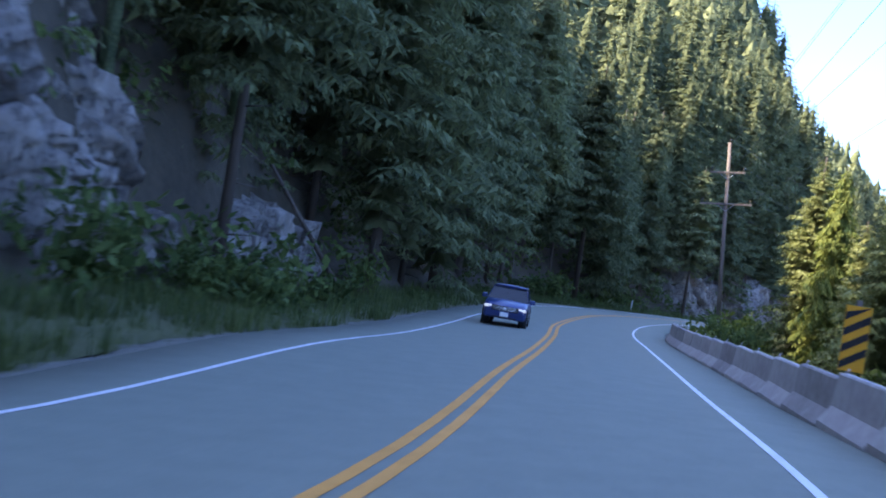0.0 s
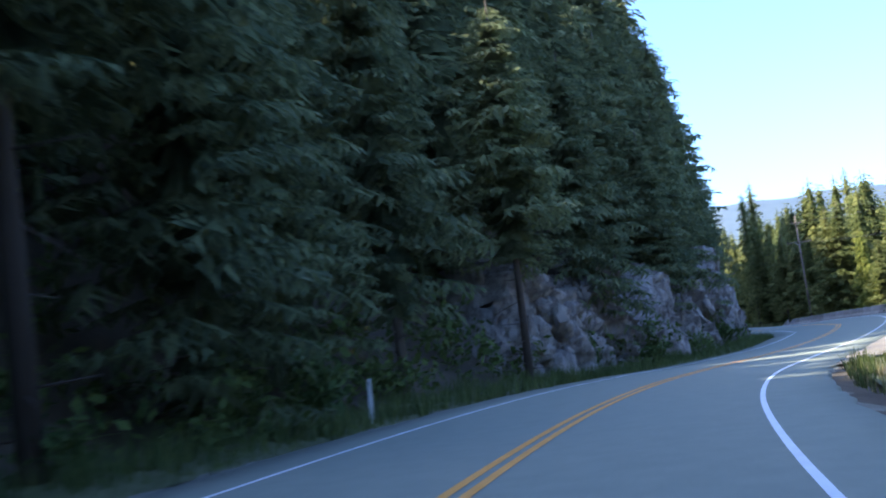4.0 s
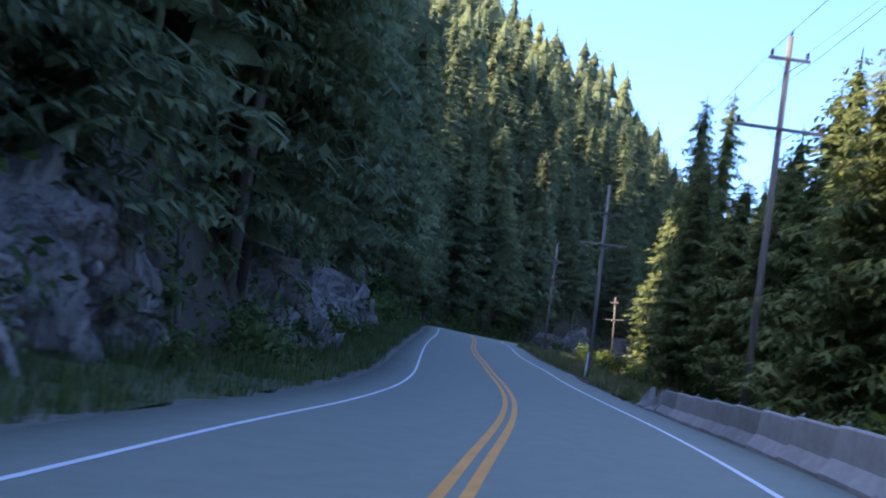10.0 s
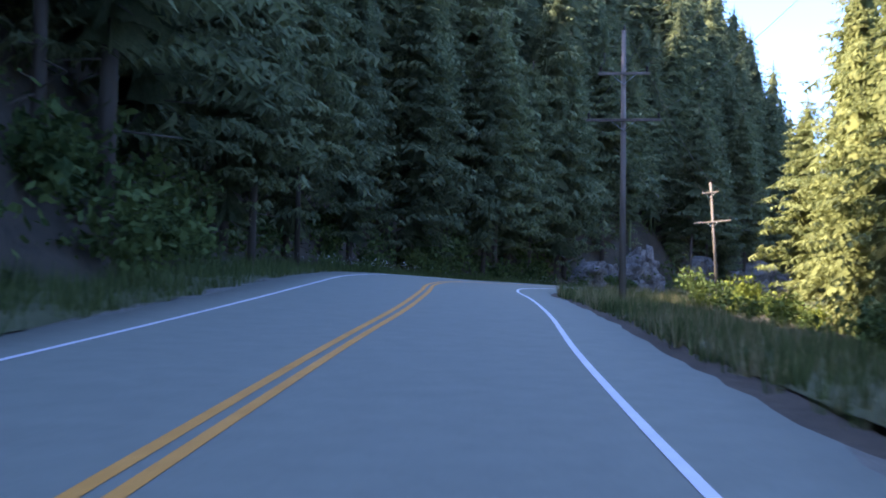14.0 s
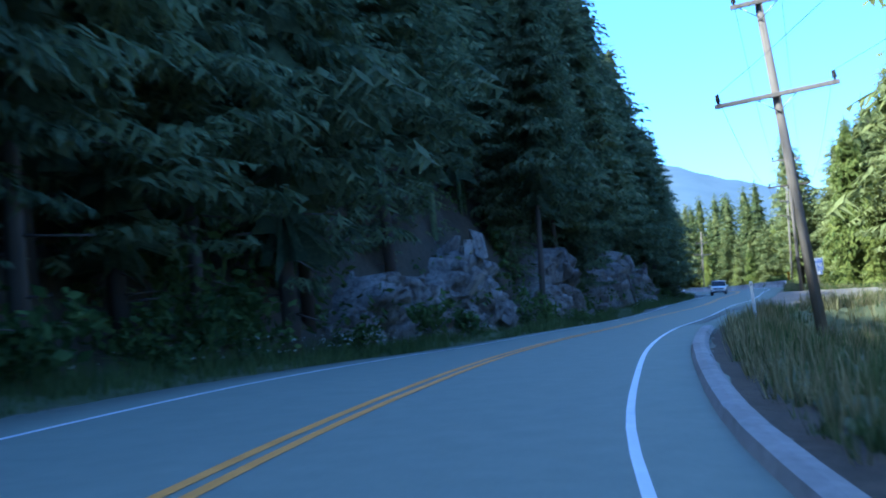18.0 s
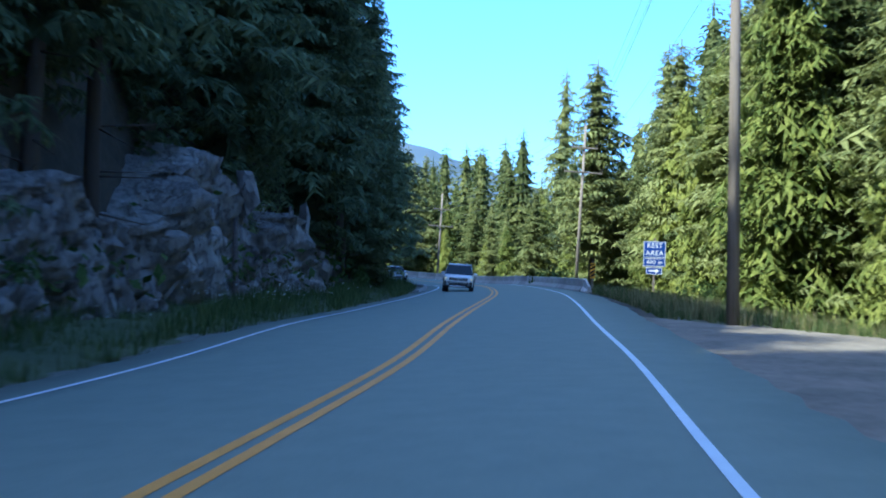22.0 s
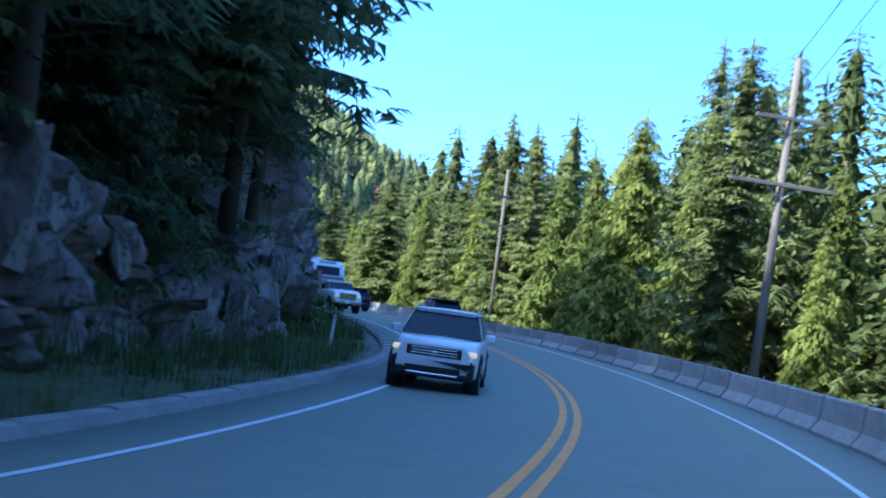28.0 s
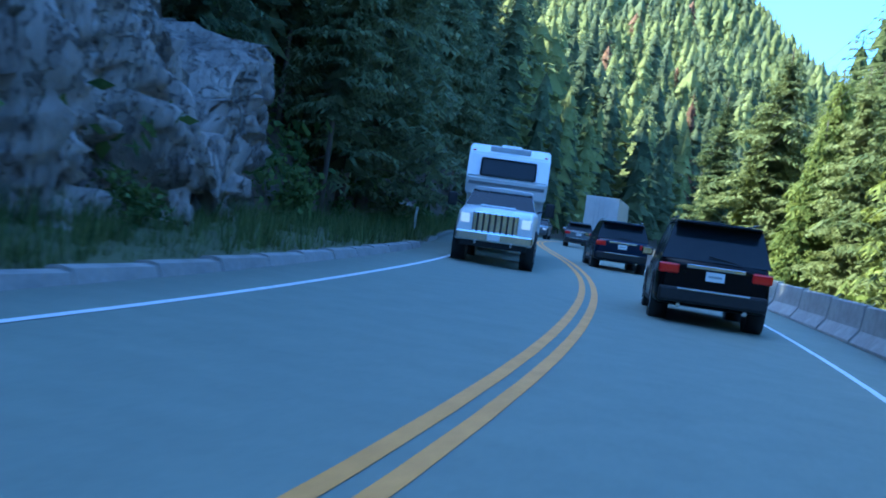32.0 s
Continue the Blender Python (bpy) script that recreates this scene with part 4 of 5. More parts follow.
for k in range(2):
    a = conifer_arrays(60 + k, 150, 6, 0.19 + 0.03 * k, 0.02, 0.7, 0.4, True, 0.26, True)
    a = filled(a, 20 + k, 0.19, 0.02, 26, 13, 0.26, 0.9)
    CEDAR.append((mesh_of("crown", *a, M_CEDAR), trunk_mesh(15 + k, 6, 0.1)))


def plant(kind, x, y, z, height, turn, name, label, group, wide=1.0):
    crown, trunk = kind
    t = new(name)
    t.matrix_world = Matrix.Translation((x, y, z)) @ Matrix.Rotation(turn, 4, "Z") @ Matrix.Rotation(random.uniform(-0.035, 0.035), 4, "X") @ Matrix.Diagonal((height * wide, height * wide, height, 1))
    tagged(t, label, "tree", group)
    for nm, me in (("trunk", trunk), ("crown", crown)):
        o = new(nm, me)
        o.parent = t
    return t


# places for all trees: those nearest to the road are things, the rest is woodland
def scatter(s0, s1, l0, l1, spacing, seed):
    rg = np.random.default_rng(seed)
    s, l = np.meshgrid(np.arange(s0, s1, spacing), np.arange(l0, l1, spacing))
    s = s.ravel() + rg.uniform(-0.48, 0.48, s.size) * spacing
    l = l.ravel() + rg.uniform(-0.48, 0.48, l.size) * spacing
    p = at(s, l)
    # drop what folds back over another stretch of the road
    s2, l2 = to_road(p[:, 0], p[:, 1])
    ok = (np.abs(np.abs(l2) - np.abs(l)) < 3.0) | (np.abs(l2) > 30)
    ok &= np.abs(l2) > 8.4
    for a, b, w in PULLOUTS:
        ok &= ~((s2 > a - 3) & (s2 < b + 3) & (l2 < 0) & (l2 > -w - 2.5))
    ok &= ~((s2 > 255) & (s2 < 404) & (l2 < 0) & (l2 > -13.5))
    ok &= ~((s2 > 296) & (s2 < 400) & (l2 < 0) & (l2 > -20.5))
    ok &= ~((s2 > 474) & (s2 < 509) & (l2 < 0) & (l2 > -12.0))
    ok &= ~((s2 > 6) & (s2 < 33) & (l2 < 0) & (l2 > -12.0))
    ok &= ~((s2 >= 33) & (s2 < 66) & (l2 < 0) & (l2 > -13.0))
    return p[ok, 0], p[ok, 1], s2[ok], l2[ok]


def woodland(name, label, x, y, heights, templates, material, seed):
    """One mesh of many trees, each a turned and scaled copy of a template."""
    rg = np.random.default_rng(seed)
    z = ground_z(x, y)
    vs, fs, base = [], [], 0
    pick = rg.integers(0, len(templates), len(x))
    for i in range(len(x)):
        v, f = templates[pick[i]]
        a = rg.uniform(0, 6.283)
        c, s_ = math.cos(a), math.sin(a)
        h, w = heights[i], heights[i] * rg.uniform(0.85, 1.25)
        q = np.empty_like(v)
        q[:, 0], q[:, 1], q[:, 2] = (v[:, 0] * c - v[:, 1] * s_) * w + x[i], (v[:, 0] * s_ + v[:, 1] * c) * w + y[i], v[:, 2] * h + z[i]
        vs.append(q)
        fs.append(f + base)
        base += len(v)
    ob = new(name, mesh_of(name, np.concatenate(vs), np.concatenate(fs), material))
    return tagged(ob, label, "forest", kind="stuff")


def with_trunk(arr, sides=4):
    v, f = arr
    b = len(v)
    tv = [(0.010 * math.cos(a), 0.010 * math.sin(a), -0.05) for a in (0, 2.1, 4.2)] + [(0, 0, 0.99)]
    tf = [(b, b + 1, b + 3), (b + 1, b + 2, b + 3), (b + 2, b, b + 3)]
    return np.concatenate([v, np.array(tv)]), np.concatenate([f, np.array(tf)])


MID = [with_trunk(filled(conifer_arrays(80 + k, 125, 4, 0.19 + 0.01 * k, 0.04 + 0.04 * k, 0.4, 0.38, False, 0.2), 50 + k, 0.19, 0.08, 17, 8, 0.28, 0.94)) for k in range(4)]
MIDW = [with_trunk(filled(conifer_arrays(180 + k, 135, 4, 0.19 + 0.012 * k, 0.04 + 0.04 * k, 0.4, 0.38, False, 0.22), 60 + k, 0.19, 0.08, 17, 8, 0.28, 0.94)) for k in range(4)]
FAR = [with_trunk(filled(conifer_arrays(90 + k, 44, 2, 0.2 + 0.01 * k, 0.06, 0.36, 0.35), 70 + k, 0.2, 0.06, 9, 6, 0.42, 0.9)) for k in range(4)]

# left hillside, front row as things
xs, ys, s_, l_ = scatter(-30, 690, 8.8, 16.5, 4.3, 1)
ch = cliff_height(s_)
keep = (ch < 1.5) | (l_ > 10.2)
xs, ys, s_, l_ = xs[keep], ys[keep], s_[keep], l_[keep]
order = np.argsort(l_)[:110]
second = np.argsort(l_)[110:215]
zs = ground_z(xs, ys)
for i in order:
    h = rng.uniform(15, 24) * float(np.interp(s_[i], [20, 35, 80, 95, 215, 232, 325, 340, 362, 400, 440, 460, 500, 550, 570, 650, 670], [1, 1.2, 1.2, 1, 1, 1.35, 1.35, 1.1, 1.45, 1.45, 1.35, 1.2, 1.05, 1.0, 0.7, 0.7, 1]))
    plant(NEAR[rng.integers(0, 5)], xs[i], ys[i], zs[i] - 0.3, h, rng.uniform(0, 6.28), "conifer", "dark green conifer on the shaded hillside", "conifers beside the road", rng.uniform(0.85, 1.15))
rest = np.setdiff1d(np.arange(len(xs)), np.concatenate([order, second]))
woodland("hillside_conifers", "dark conifers standing behind the roadside trees", xs[second], ys[second], rng.uniform(16, 25, len(second)) * np.interp(s_[second], [20, 35, 80, 95, 215, 232, 325, 340], [1, 1.2, 1.2, 1, 1, 1.35, 1.35, 1]), [with_trunk(a) for a in NEAR_A], M_NEEDLE, 21)
x2, y2, s2, l2 = scatter(-30, 720, 14.5, 42, 4.1, 2)
x2, y2 = np.concatenate([xs[rest], x2]), np.concatenate([ys[rest], y2])
far_ = np.concatenate([l_[rest], l2]) > 27
hs = rng.uniform(16, 26, len(x2)) * np.interp(np.concatenate([s_[rest], s2]), [20, 35, 80, 95, 215, 232, 325, 340, 362, 410, 440, 500, 550, 670, 690], [1, 1.2, 1.2, 1, 1, 1.35, 1.35, 1, 1.4, 1.4, 1.2, 1.2, 0.85, 0.85, 1])
woodland("hillside_forest", "dense dark conifers covering the steep hillside", x2[~far_], y2[~far_], hs[~far_], MID, M_NEEDLE, 3)
woodland("hillside_forest", "dense conifers higher up the steep hillside", x2[far_], y2[far_], hs[far_], FAR, M_NEEDLE, 3)
x3, y3 = scatter(-30, 1000, 42, 150, 7.6, 4)[:2]
x4, y4 = scatter(720, 1000, 9, 42, 5.0, 5)[:2]
x3, y3 = np.concatenate([x3, x4]), np.concatenate([y3, y4])
tone = rng.random(len(x3))
for nm, lab, sel, mt in (("upper_forest", "sunlit yellow-green conifers on the upper hillside", tone < 0.55, M_NEEDLE_W), ("upper_forest", "green conifers on the upper hillside", (tone >= 0.55) & (tone < 0.965), M_NEEDLE), ("dead_conifers", "scattered red-brown dead conifers on the hillside", tone >= 0.965, M_RED)):
    woodland(nm, lab, x3[sel], y3[sel], rng.uniform(14, 25, sel.sum()), FAR, mt, 6)

SPUR = [with_trunk(filled(conifer_arrays(120 + k, 16, 1, 0.22, 0.06, 0.36, 0.35, False, 0.38), 80 + k, 0.2, 0.04, 5, 5, 0.52, 0.78)) for k in range(3)]
gx_, gy_ = np.meshgrid(np.arange(0, 580, 7.0), np.arange(730, 1310, 8.5))
gx_, gy_ = gx_.ravel() + rng.uniform(-4, 4, gx_.size), gy_.ravel() + rng.uniform(-4, 4, gy_.size)
ll_ = to_road(gx_, gy_)[1]
ok_ = np.abs(ll_) > 14
gx_, gy_ = gx_[ok_], gy_[ok_]
tone = rng.random(len(gx_))
for sel, mt, lab in ((tone < 0.6, M_NEEDLE_W, "sunlit conifers covering a far spur of the hillside"), (tone >= 0.6, M_NEEDLE, "green conifers covering a far spur of the hillside")):
    woodland("spur_forest", lab, gx_[sel], gy_[sel], rng.uniform(14, 24, sel.sum()), SPUR, mt, 14)

# tall conifers standing on the lip of the rock
for s0_, l0_, b0_, h0_ in ((549, 9.0, 4.5, 17), (553, 9.4, 4.6, 19), (558, 9.2, 4.8, 18), (543, 9.6, 4.0, 20), (565, 9.8, 5.0, 17), (569, 8.7, 4.6, 18), (574, 9.1, 5.2, 17), (508, 9.0, 0.4, 17), (513, 9.2, 0.4, 19), (518, 9.0, 0.5, 18), (523, 9.4, 0.6, 20), (500, 9.6, 5.0, 18), (170, 11.4, 7.5, 13), (179, 12.0, 8.5, 15), (188, 12.2, 8.5, 14), (206, 10.2, 6.0, 14), (636, 9.2, 2.0, 17), (642, 9.0, 0.4, 19), (648, 9.2, 0.4, 18)):
    p0_ = at(s0_, l0_, b0_)
    plant(NEAR[(0, 2, 4)[rng.integers(0, 3)]], p0_[0], p0_[1], p0_[2] - 1.2, h0_, rng.uniform(0, 6.28), "conifer", "dark conifer standing on the lip of the rock", "conifers beside the road", 1.25)

for a_, b_, top_, foot_, _ in CLIFFS[:9]:
    for s0_ in np.arange(a_ + 3, b_ - 2, 5.2):
        l0_ = foot_ + 0.24 * top_ * 0.7 + rng.uniform(2.6, 4.2)
        p0_ = at(s0_ + rng.uniform(-1.5, 1.5), l0_, 0.55 * float(cliff_height(np.array([s0_]))[0]))
        g0_ = float(ground_z(np.array([p0_[0]]), np.array([p0_[1]]))[0])
        plant(NEAR[(0, 2, 4)[rng.integers(0, 3)]], p0_[0], p0_[1], min(p0_[2], g0_ + 2.5) - 0.8, rng.uniform(15, 22) * (0.75 if s0_ > 555 else 1), rng.uniform(0, 6.28), "conifer", "dark conifer standing on the lip of the rock", "conifers beside the road", 0.95)


# right side: taller where the woods come close to the road
def tall(v):
    return np.interp(v, [0, 200, 230, 280, 400, 440, 500, 535, 565, 600], [1.0, 1.0, 1.1, 1.15, 1.3, 1.55, 1.55, 1.4, 1.1, 1.15])


xs, ys, s_, l_ = scatter(-30, 760, -19.5, -8.6, 5.6, 7)
order = np.argsort(-l_)[:135]
second = np.argsort(-l_)[135:215]
zs = ground_z(xs, ys)
for i in order:
    if 462 < s_[i] < 507 and l_[i] > -11.0:
        continue
    if rng.random() < (0.3 if s_[i] < 430 else 0.5):
        plant(CEDAR[rng.integers(0, 2)], xs[i], ys[i], zs[i] - 0.3, rng.uniform(9, 16) * min(1.25, tall(s_[i])), rng.uniform(0, 6.28), "cedar", "bright yellow-green cedar with drooping sprays", "cedars beside the road", rng.uniform(0.9, 1.2))
    else:
        plant(NEAR_W[rng.integers(0, 4)], xs[i], ys[i], zs[i] - 0.3, rng.uniform(11, 18) * tall(s_[i]), rng.uniform(0, 6.28), "conifer", "sunlit green conifer below the road", "conifers beside the road", rng.uniform(1.0, 1.3))
rest = np.setdiff1d(np.arange(len(xs)), np.concatenate([order, second]))
woodland("valley_conifers", "sunlit green conifers behind the roadside trees", xs[second], ys[second], rng.uniform(12, 19, len(second)) * tall(s_[second]), [with_trunk(a) for a in NEAR_WA], M_NEEDLE_W, 22)
x2, y2, s2, l2 = scatter(-30, 760, -33, -19.5, 5.4, 8)
x2, y2 = np.concatenate([xs[rest], x2]), np.concatenate([ys[rest], y2])
s2, l2 = np.concatenate([s_[rest], s2]), np.concatenate([l_[rest], l2])
close_ = ((s2 > 285) & (s2 < 490) & (l2 > -27)) | ((s2 > 110) & (s2 < 205) & (l2 > -23))
woodland("valley_conifers", "green conifers standing behind the bends and pullouts", x2[close_], y2[close_], rng.uniform(16, 24, close_.sum()), [with_trunk(a) for a in NEAR_WA], M_NEEDLE_W, 23)
x2, y2, s2 = x2[~close_], y2[~close_], s2[~close_]
woodland("valley_forest", "sunlit conifers standing below the road", x2, y2, rng.uniform(16, 25, len(x2)) * tall(s2), MIDW, M_NEEDLE_W, 9)
x3, y3, s3, l3 = scatter(-30, 900, -70, -33, 7.0, 10)
woodland("valley_forest", "far conifers in the valley", x3, y3, rng.uniform(17, 26, len(x3)) * tall(s3), FAR, M_NEEDLE_W, 12)
x3, y3, s3, l3 = scatter(-30, 1000, -230, -70, 15.0, 13)
woodland("valley_forest", "far conifers in the valley", x3, y3, rng.uniform(15, 24, len(x3)), SPUR, M_NEEDLE_W, 15)

# tall conifers that stand out over the woods: along the road, to its left, top over the road
for s0_, l0_, top_ in ((208.8, -17.6, 18.1), (303, -38, 27), (299.6, -16.4, 24.0), (290, -15.4, 19.0), (308, -20, 27), (576.5, -23.8, 29.0), (552, -23.2, 27.0), (616.5, -22.5, 23.5), (603, -19, 19), (640, -17, 20)):
    p0_ = at(s0_, l0_)
    z0_ = float(ground_z(np.array([p0_[0]]), np.array([p0_[1]]))[0]) - 0.3
    plant(NEAR_W[rng.integers(0, 4)], p0_[0], p0_[1], z0_, p0_[2] + top_ - z0_, rng.uniform(0, 6.28), "conifer", "tall slender sunlit conifer standing over the woods", "conifers beside the road", 0.72)

# bare bleached snags among the trees
SNAGS = []
for k in range(2):
    me_ = trunk_mesh(300 + k, 70, 0.8)
    me_.materials.clear()
    me_.materials.append(M_SNAG)
    SNAGS.append(me_)
for k, (s0_, l0_, h0_) in enumerate(((590, -20, 11), (594, -22, 12), (599, -19, 10), (533, -24, 13))):
    p0_ = at(s0_, l0_)
    z0_ = float(ground_z(np.array([p0_[0]]), np.array([p0_[1]]))[0])
    o = new("dead_tree", SNAGS[k % 2])
    o.matrix_world = Matrix.Translation((p0_[0], p0_[1], z0_)) @ Matrix.Rotation(k * 1.3, 4, "Z") @ Matrix.Diagonal((h0_, h0_, h0_, 1))
    tagged(o, "bare pale dead tree standing among the conifers", "tree", "dead trees")


# ---- shrubs ----
def shrub_arrays(seed, leaves, spray=0.11):
    """Leaves in loose clumps on a rounded, uneven outline, radius about 1."""
    rg = np.random.default_rng(seed)
    clumps = rg.normal(0, 0.42, (14, 3)) * [1, 1, 0.75] + [0, 0, 0.75]
    c = clumps[rg.integers(0, 14, leaves)] + rg.normal(0, 0.19, (leaves, 3))
    c[:, 2] = np.abs(c[:, 2])
    d1, d2 = rg.normal(0, 1, (leaves, 3)), rg.normal(0, 1, (leaves, 3))
    d1 /= np.linalg.norm(d1, axis=1, keepdims=True)
    d2 /= np.linalg.norm(d2, axis=1, keepdims=True)
    r = spray * rg.uniform(0.6, 1.4, (leaves, 1))
    v = np.stack([c - d1 * r, c + d2 * r * 0.6, c + d1 * r, c - d2 * r * 0.6], 1).reshape(-1, 3)
    i = np.arange(leaves)[:, None] * 4
    return v, np.concatenate([i + [0, 1, 2], i + [0, 2, 3]])


SHRUBS = [mesh_of("leaves", *shrub_arrays(k, 420), M_LEAF if k < 3 else M_LEAF_Y) for k in range(5)]
STEMS = trunk_mesh(77, 22, 0.6)


def shrub(s, lat, size, k, label="leafy green shrub beside the road"):
    p = at(s, lat)
    z = float(ground_z(np.array([p[0]]), np.array([p[1]]))[0])
    g = new("shrub")
    g.matrix_world = Matrix.Translation((p[0], p[1], z)) @ Matrix.Rotation(random.uniform(0, 6.28), 4, "Z") @ Matrix.Diagonal((size, size, size * random.uniform(0.8, 1.3), 1))
    tagged(g, label, "shrub", "shrubs along the road")
    for nm, me in (("leaves", SHRUBS[k]), ("stems", STEMS)):
        o = new(nm, me)
        o.parent = g


rs = random.Random(21)
for _ in range(95):
    s_ = rs.uniform(-20, 680)
    shrub(s_, rs.uniform(7.4, 9.6), rs.uniform(0.6, 1.5), rs.randrange(3), "dark leafy shrub at the foot of the hillside")
for _ in range(40):
    s_ = rs.uniform(300, 400)
    shrub(s_, rs.uniform(8.2, 11.0), rs.uniform(0.9, 2.0), rs.randrange(3), "dark leafy shrub at the foot of the hillside")
for s0, s1, n, lo, hi in ((33, 110, 30, -13, -7.2), (118, 195, 16, -18, -13.5), (195, 250, 14, -12, -7), (255, 400, 44, -21, -12.5), (400, 480, 22, -20, -14), (478, 502, 8, -15, -11.5), (513, 700, 54, -14, -7.2)):
    for _ in range(n):
        b = rs.random() < 0.4
        shrub(rs.uniform(s0, s1), rs.uniform(lo, hi), rs.uniform(0.6, 1.5), rs.randrange(3, 5) if b else rs.randrange(3), "bright yellow-green shrub in the sun" if b else "leafy green shrub beside the road")

# low growth all over the hillside, as one
vs, fs, base = [], [], 0
rg = np.random.default_rng(33)
tv, tf = shrub_arrays(9, 60, 0.15)
us = rg.uniform(-30, 700, 1900)
ul = 9.4 + 14 * rg.random(1900) ** 1.6
up_ = at(us, ul)
uz = ground_z(up_[:, 0], up_[:, 1])
for i in range(len(us)):
    k = rg.uniform(0.6, 1.7)
    a = rg.uniform(0, 6.28)
    q = tv * k
    vs.append(np.stack([q[:, 0] * math.cos(a) - q[:, 1] * math.sin(a) + up_[i, 0], q[:, 0] * math.sin(a) + q[:, 1] * math.cos(a) + up_[i, 1], q[:, 2] + uz[i] - 0.1], 1))
    fs.append(tf + base)
    base += len(tv)
tagged(new("undergrowth", mesh_of("undergrowth", np.concatenate(vs), np.concatenate(fs), M_LEAF)), "dark low undergrowth covering the hillside floor", "undergrowth", kind="stuff")


# ---- grass ----
def grass(name, label, s, lat, low, high, material, seed, blades=9):
    rg = np.random.default_rng(seed)
    p = at(s, lat)
    z = np.where(lat > 0, p[:, 2] - 0.2 + np.clip((lat - 6) * 0.07, -0.1, 0.3), p[:, 2] - np.interp(s, AS, AB) * np.clip(lat, -6, 6) * 0 + rise(s, lat) + 0.08)
    n = len(s)
    h = rg.uniform(low, high, (n, blades)) * (0.7 + 0.5 * bumpy(p[:, 0], p[:, 1], 1.9, seed))[:, None].clip(0.35, 1.4)
    az = rg.uniform(0, 6.283, (n, blades))
    r0 = rg.uniform(0, 0.16, (n, blades))
    bx = p[:, 0, None] + r0 * np.cos(az)
    by = p[:, 1, None] + r0 * np.sin(az)
    wd = 0.007 + 0.015 * h
    lean = rg.uniform(0.1, 0.55, (n, blades)) * h
    zz = np.broadcast_to(z[:, None], bx.shape) - 0.05
    a = np.stack([bx - wd * np.sin(az), by + wd * np.cos(az), zz], -1)
    b = np.stack([bx + wd * np.sin(az), by - wd * np.cos(az), zz], -1)
    t = np.stack([bx + lean * np.cos(az), by + lean * np.sin(az), zz + h], -1)
    v = np.stack([a, b, t], 2).reshape(-1, 3)
    f = np.arange(len(v)).reshape(-1, 3)
    return tagged(new(name, mesh_of(name, v, f, material)), label, "grass", kind="stuff")


rg = np.random.default_rng(44)
n = 27000
s_, l_ = rg.uniform(-35, 690, n), 5.35 + 4.9 * rg.random(n) ** 0.9
l_ = l_ + np.where((s_ > 503) & (s_ < 622), 0.35, 0)
grass("grass_left", "tall green grass filling the roadside ditch", s_, l_, 0.35, 1.0, M_GRASS, 1)
n = 19000
s_ = np.concatenate([rg.uniform(56, 197, 3500), rg.uniform(247, 404, 7000), rg.uniform(403, 470, 4500), rg.uniform(464, 502, 3200), rg.uniform(502, 690, n - 18200)])
l_ = -5.5 - np.where((s_ > 403) & (s_ < 470), 11.5, 7.5) * rg.random(n) ** 1.15
ok = np.ones(n, bool)
for a, b, w in PULLOUTS:
    ok &= ~((s_ > a + 2) & (s_ < b - 2) & (l_ > pull_edge(s_, a, b, w) + 0.25))
ok &= ~((s_ > 497) & (l_ > -5.9))
ok &= ~((s_ > 195) & (s_ < 250) & (l_ > -6.0))
s_, l_ = s_[ok], l_[ok]
dry = (rg.random(len(s_)) < np.interp(s_, [240, 260, 340, 365, 420, 430], [0.2, 0.4, 0.3, 0.3, 0.7, 0.4]))
grass("grass_right", "green grass on the road verge", s_[~dry], l_[~dry], 0.25, 0.7, M_GRASS, 2)
grass("dry_grass", "tall pale dry grass on the road verge", s_[dry], l_[dry], 0.3, 0.85, M_DRYGRASS, 3)
n = 700
s_ = np.concatenate([rg.normal(352, 9, n // 2), rg.normal(395, 6, n // 4), rg.normal(470, 9, n // 4)])
l_ = rg.uniform(6.4, 8.4, len(s_))
p_ = at(s_, l_, 0.35)
p_[:, 2] += rg.uniform(0, 0.5, len(s_))
d_ = rg.normal(0, 0.028, (len(s_), 3, 3))
tagged(new("wild_flowers", mesh_of("wild_flowers", (p_[:, None] + d_).reshape(-1, 3), np.arange(len(s_) * 3).reshape(-1, 3), M_FLOWER)), "small white wild flowers in the ditch", "flowers", kind="stuff")


# ---- dark tyre marks swinging out of the pullout ----
for l0_ in (-3.72, -4.1):
    s = np.linspace(402.5, 424.5, 44)
    f_ = (s - 411.0) / 13.5
    mid_ = l0_ - 0.85 * np.clip(f_, 0, 2) ** 1.4 + 0.25 * np.clip(f_, -1, 0) - 0.6 * np.clip(f_, 0, 1) ** 6
    for o_ in (0.0, 0.1):
        p = np.stack([at(s, mid_ + o_ + 0.035, 0.007), at(s, mid_ + o_ - 0.035, 0.007)], 1)
        tagged(sheet("tyre_mark", p, M_SCUFF), "dark rubber tyre mark on the pullout", "tyre mark", kind="structure")


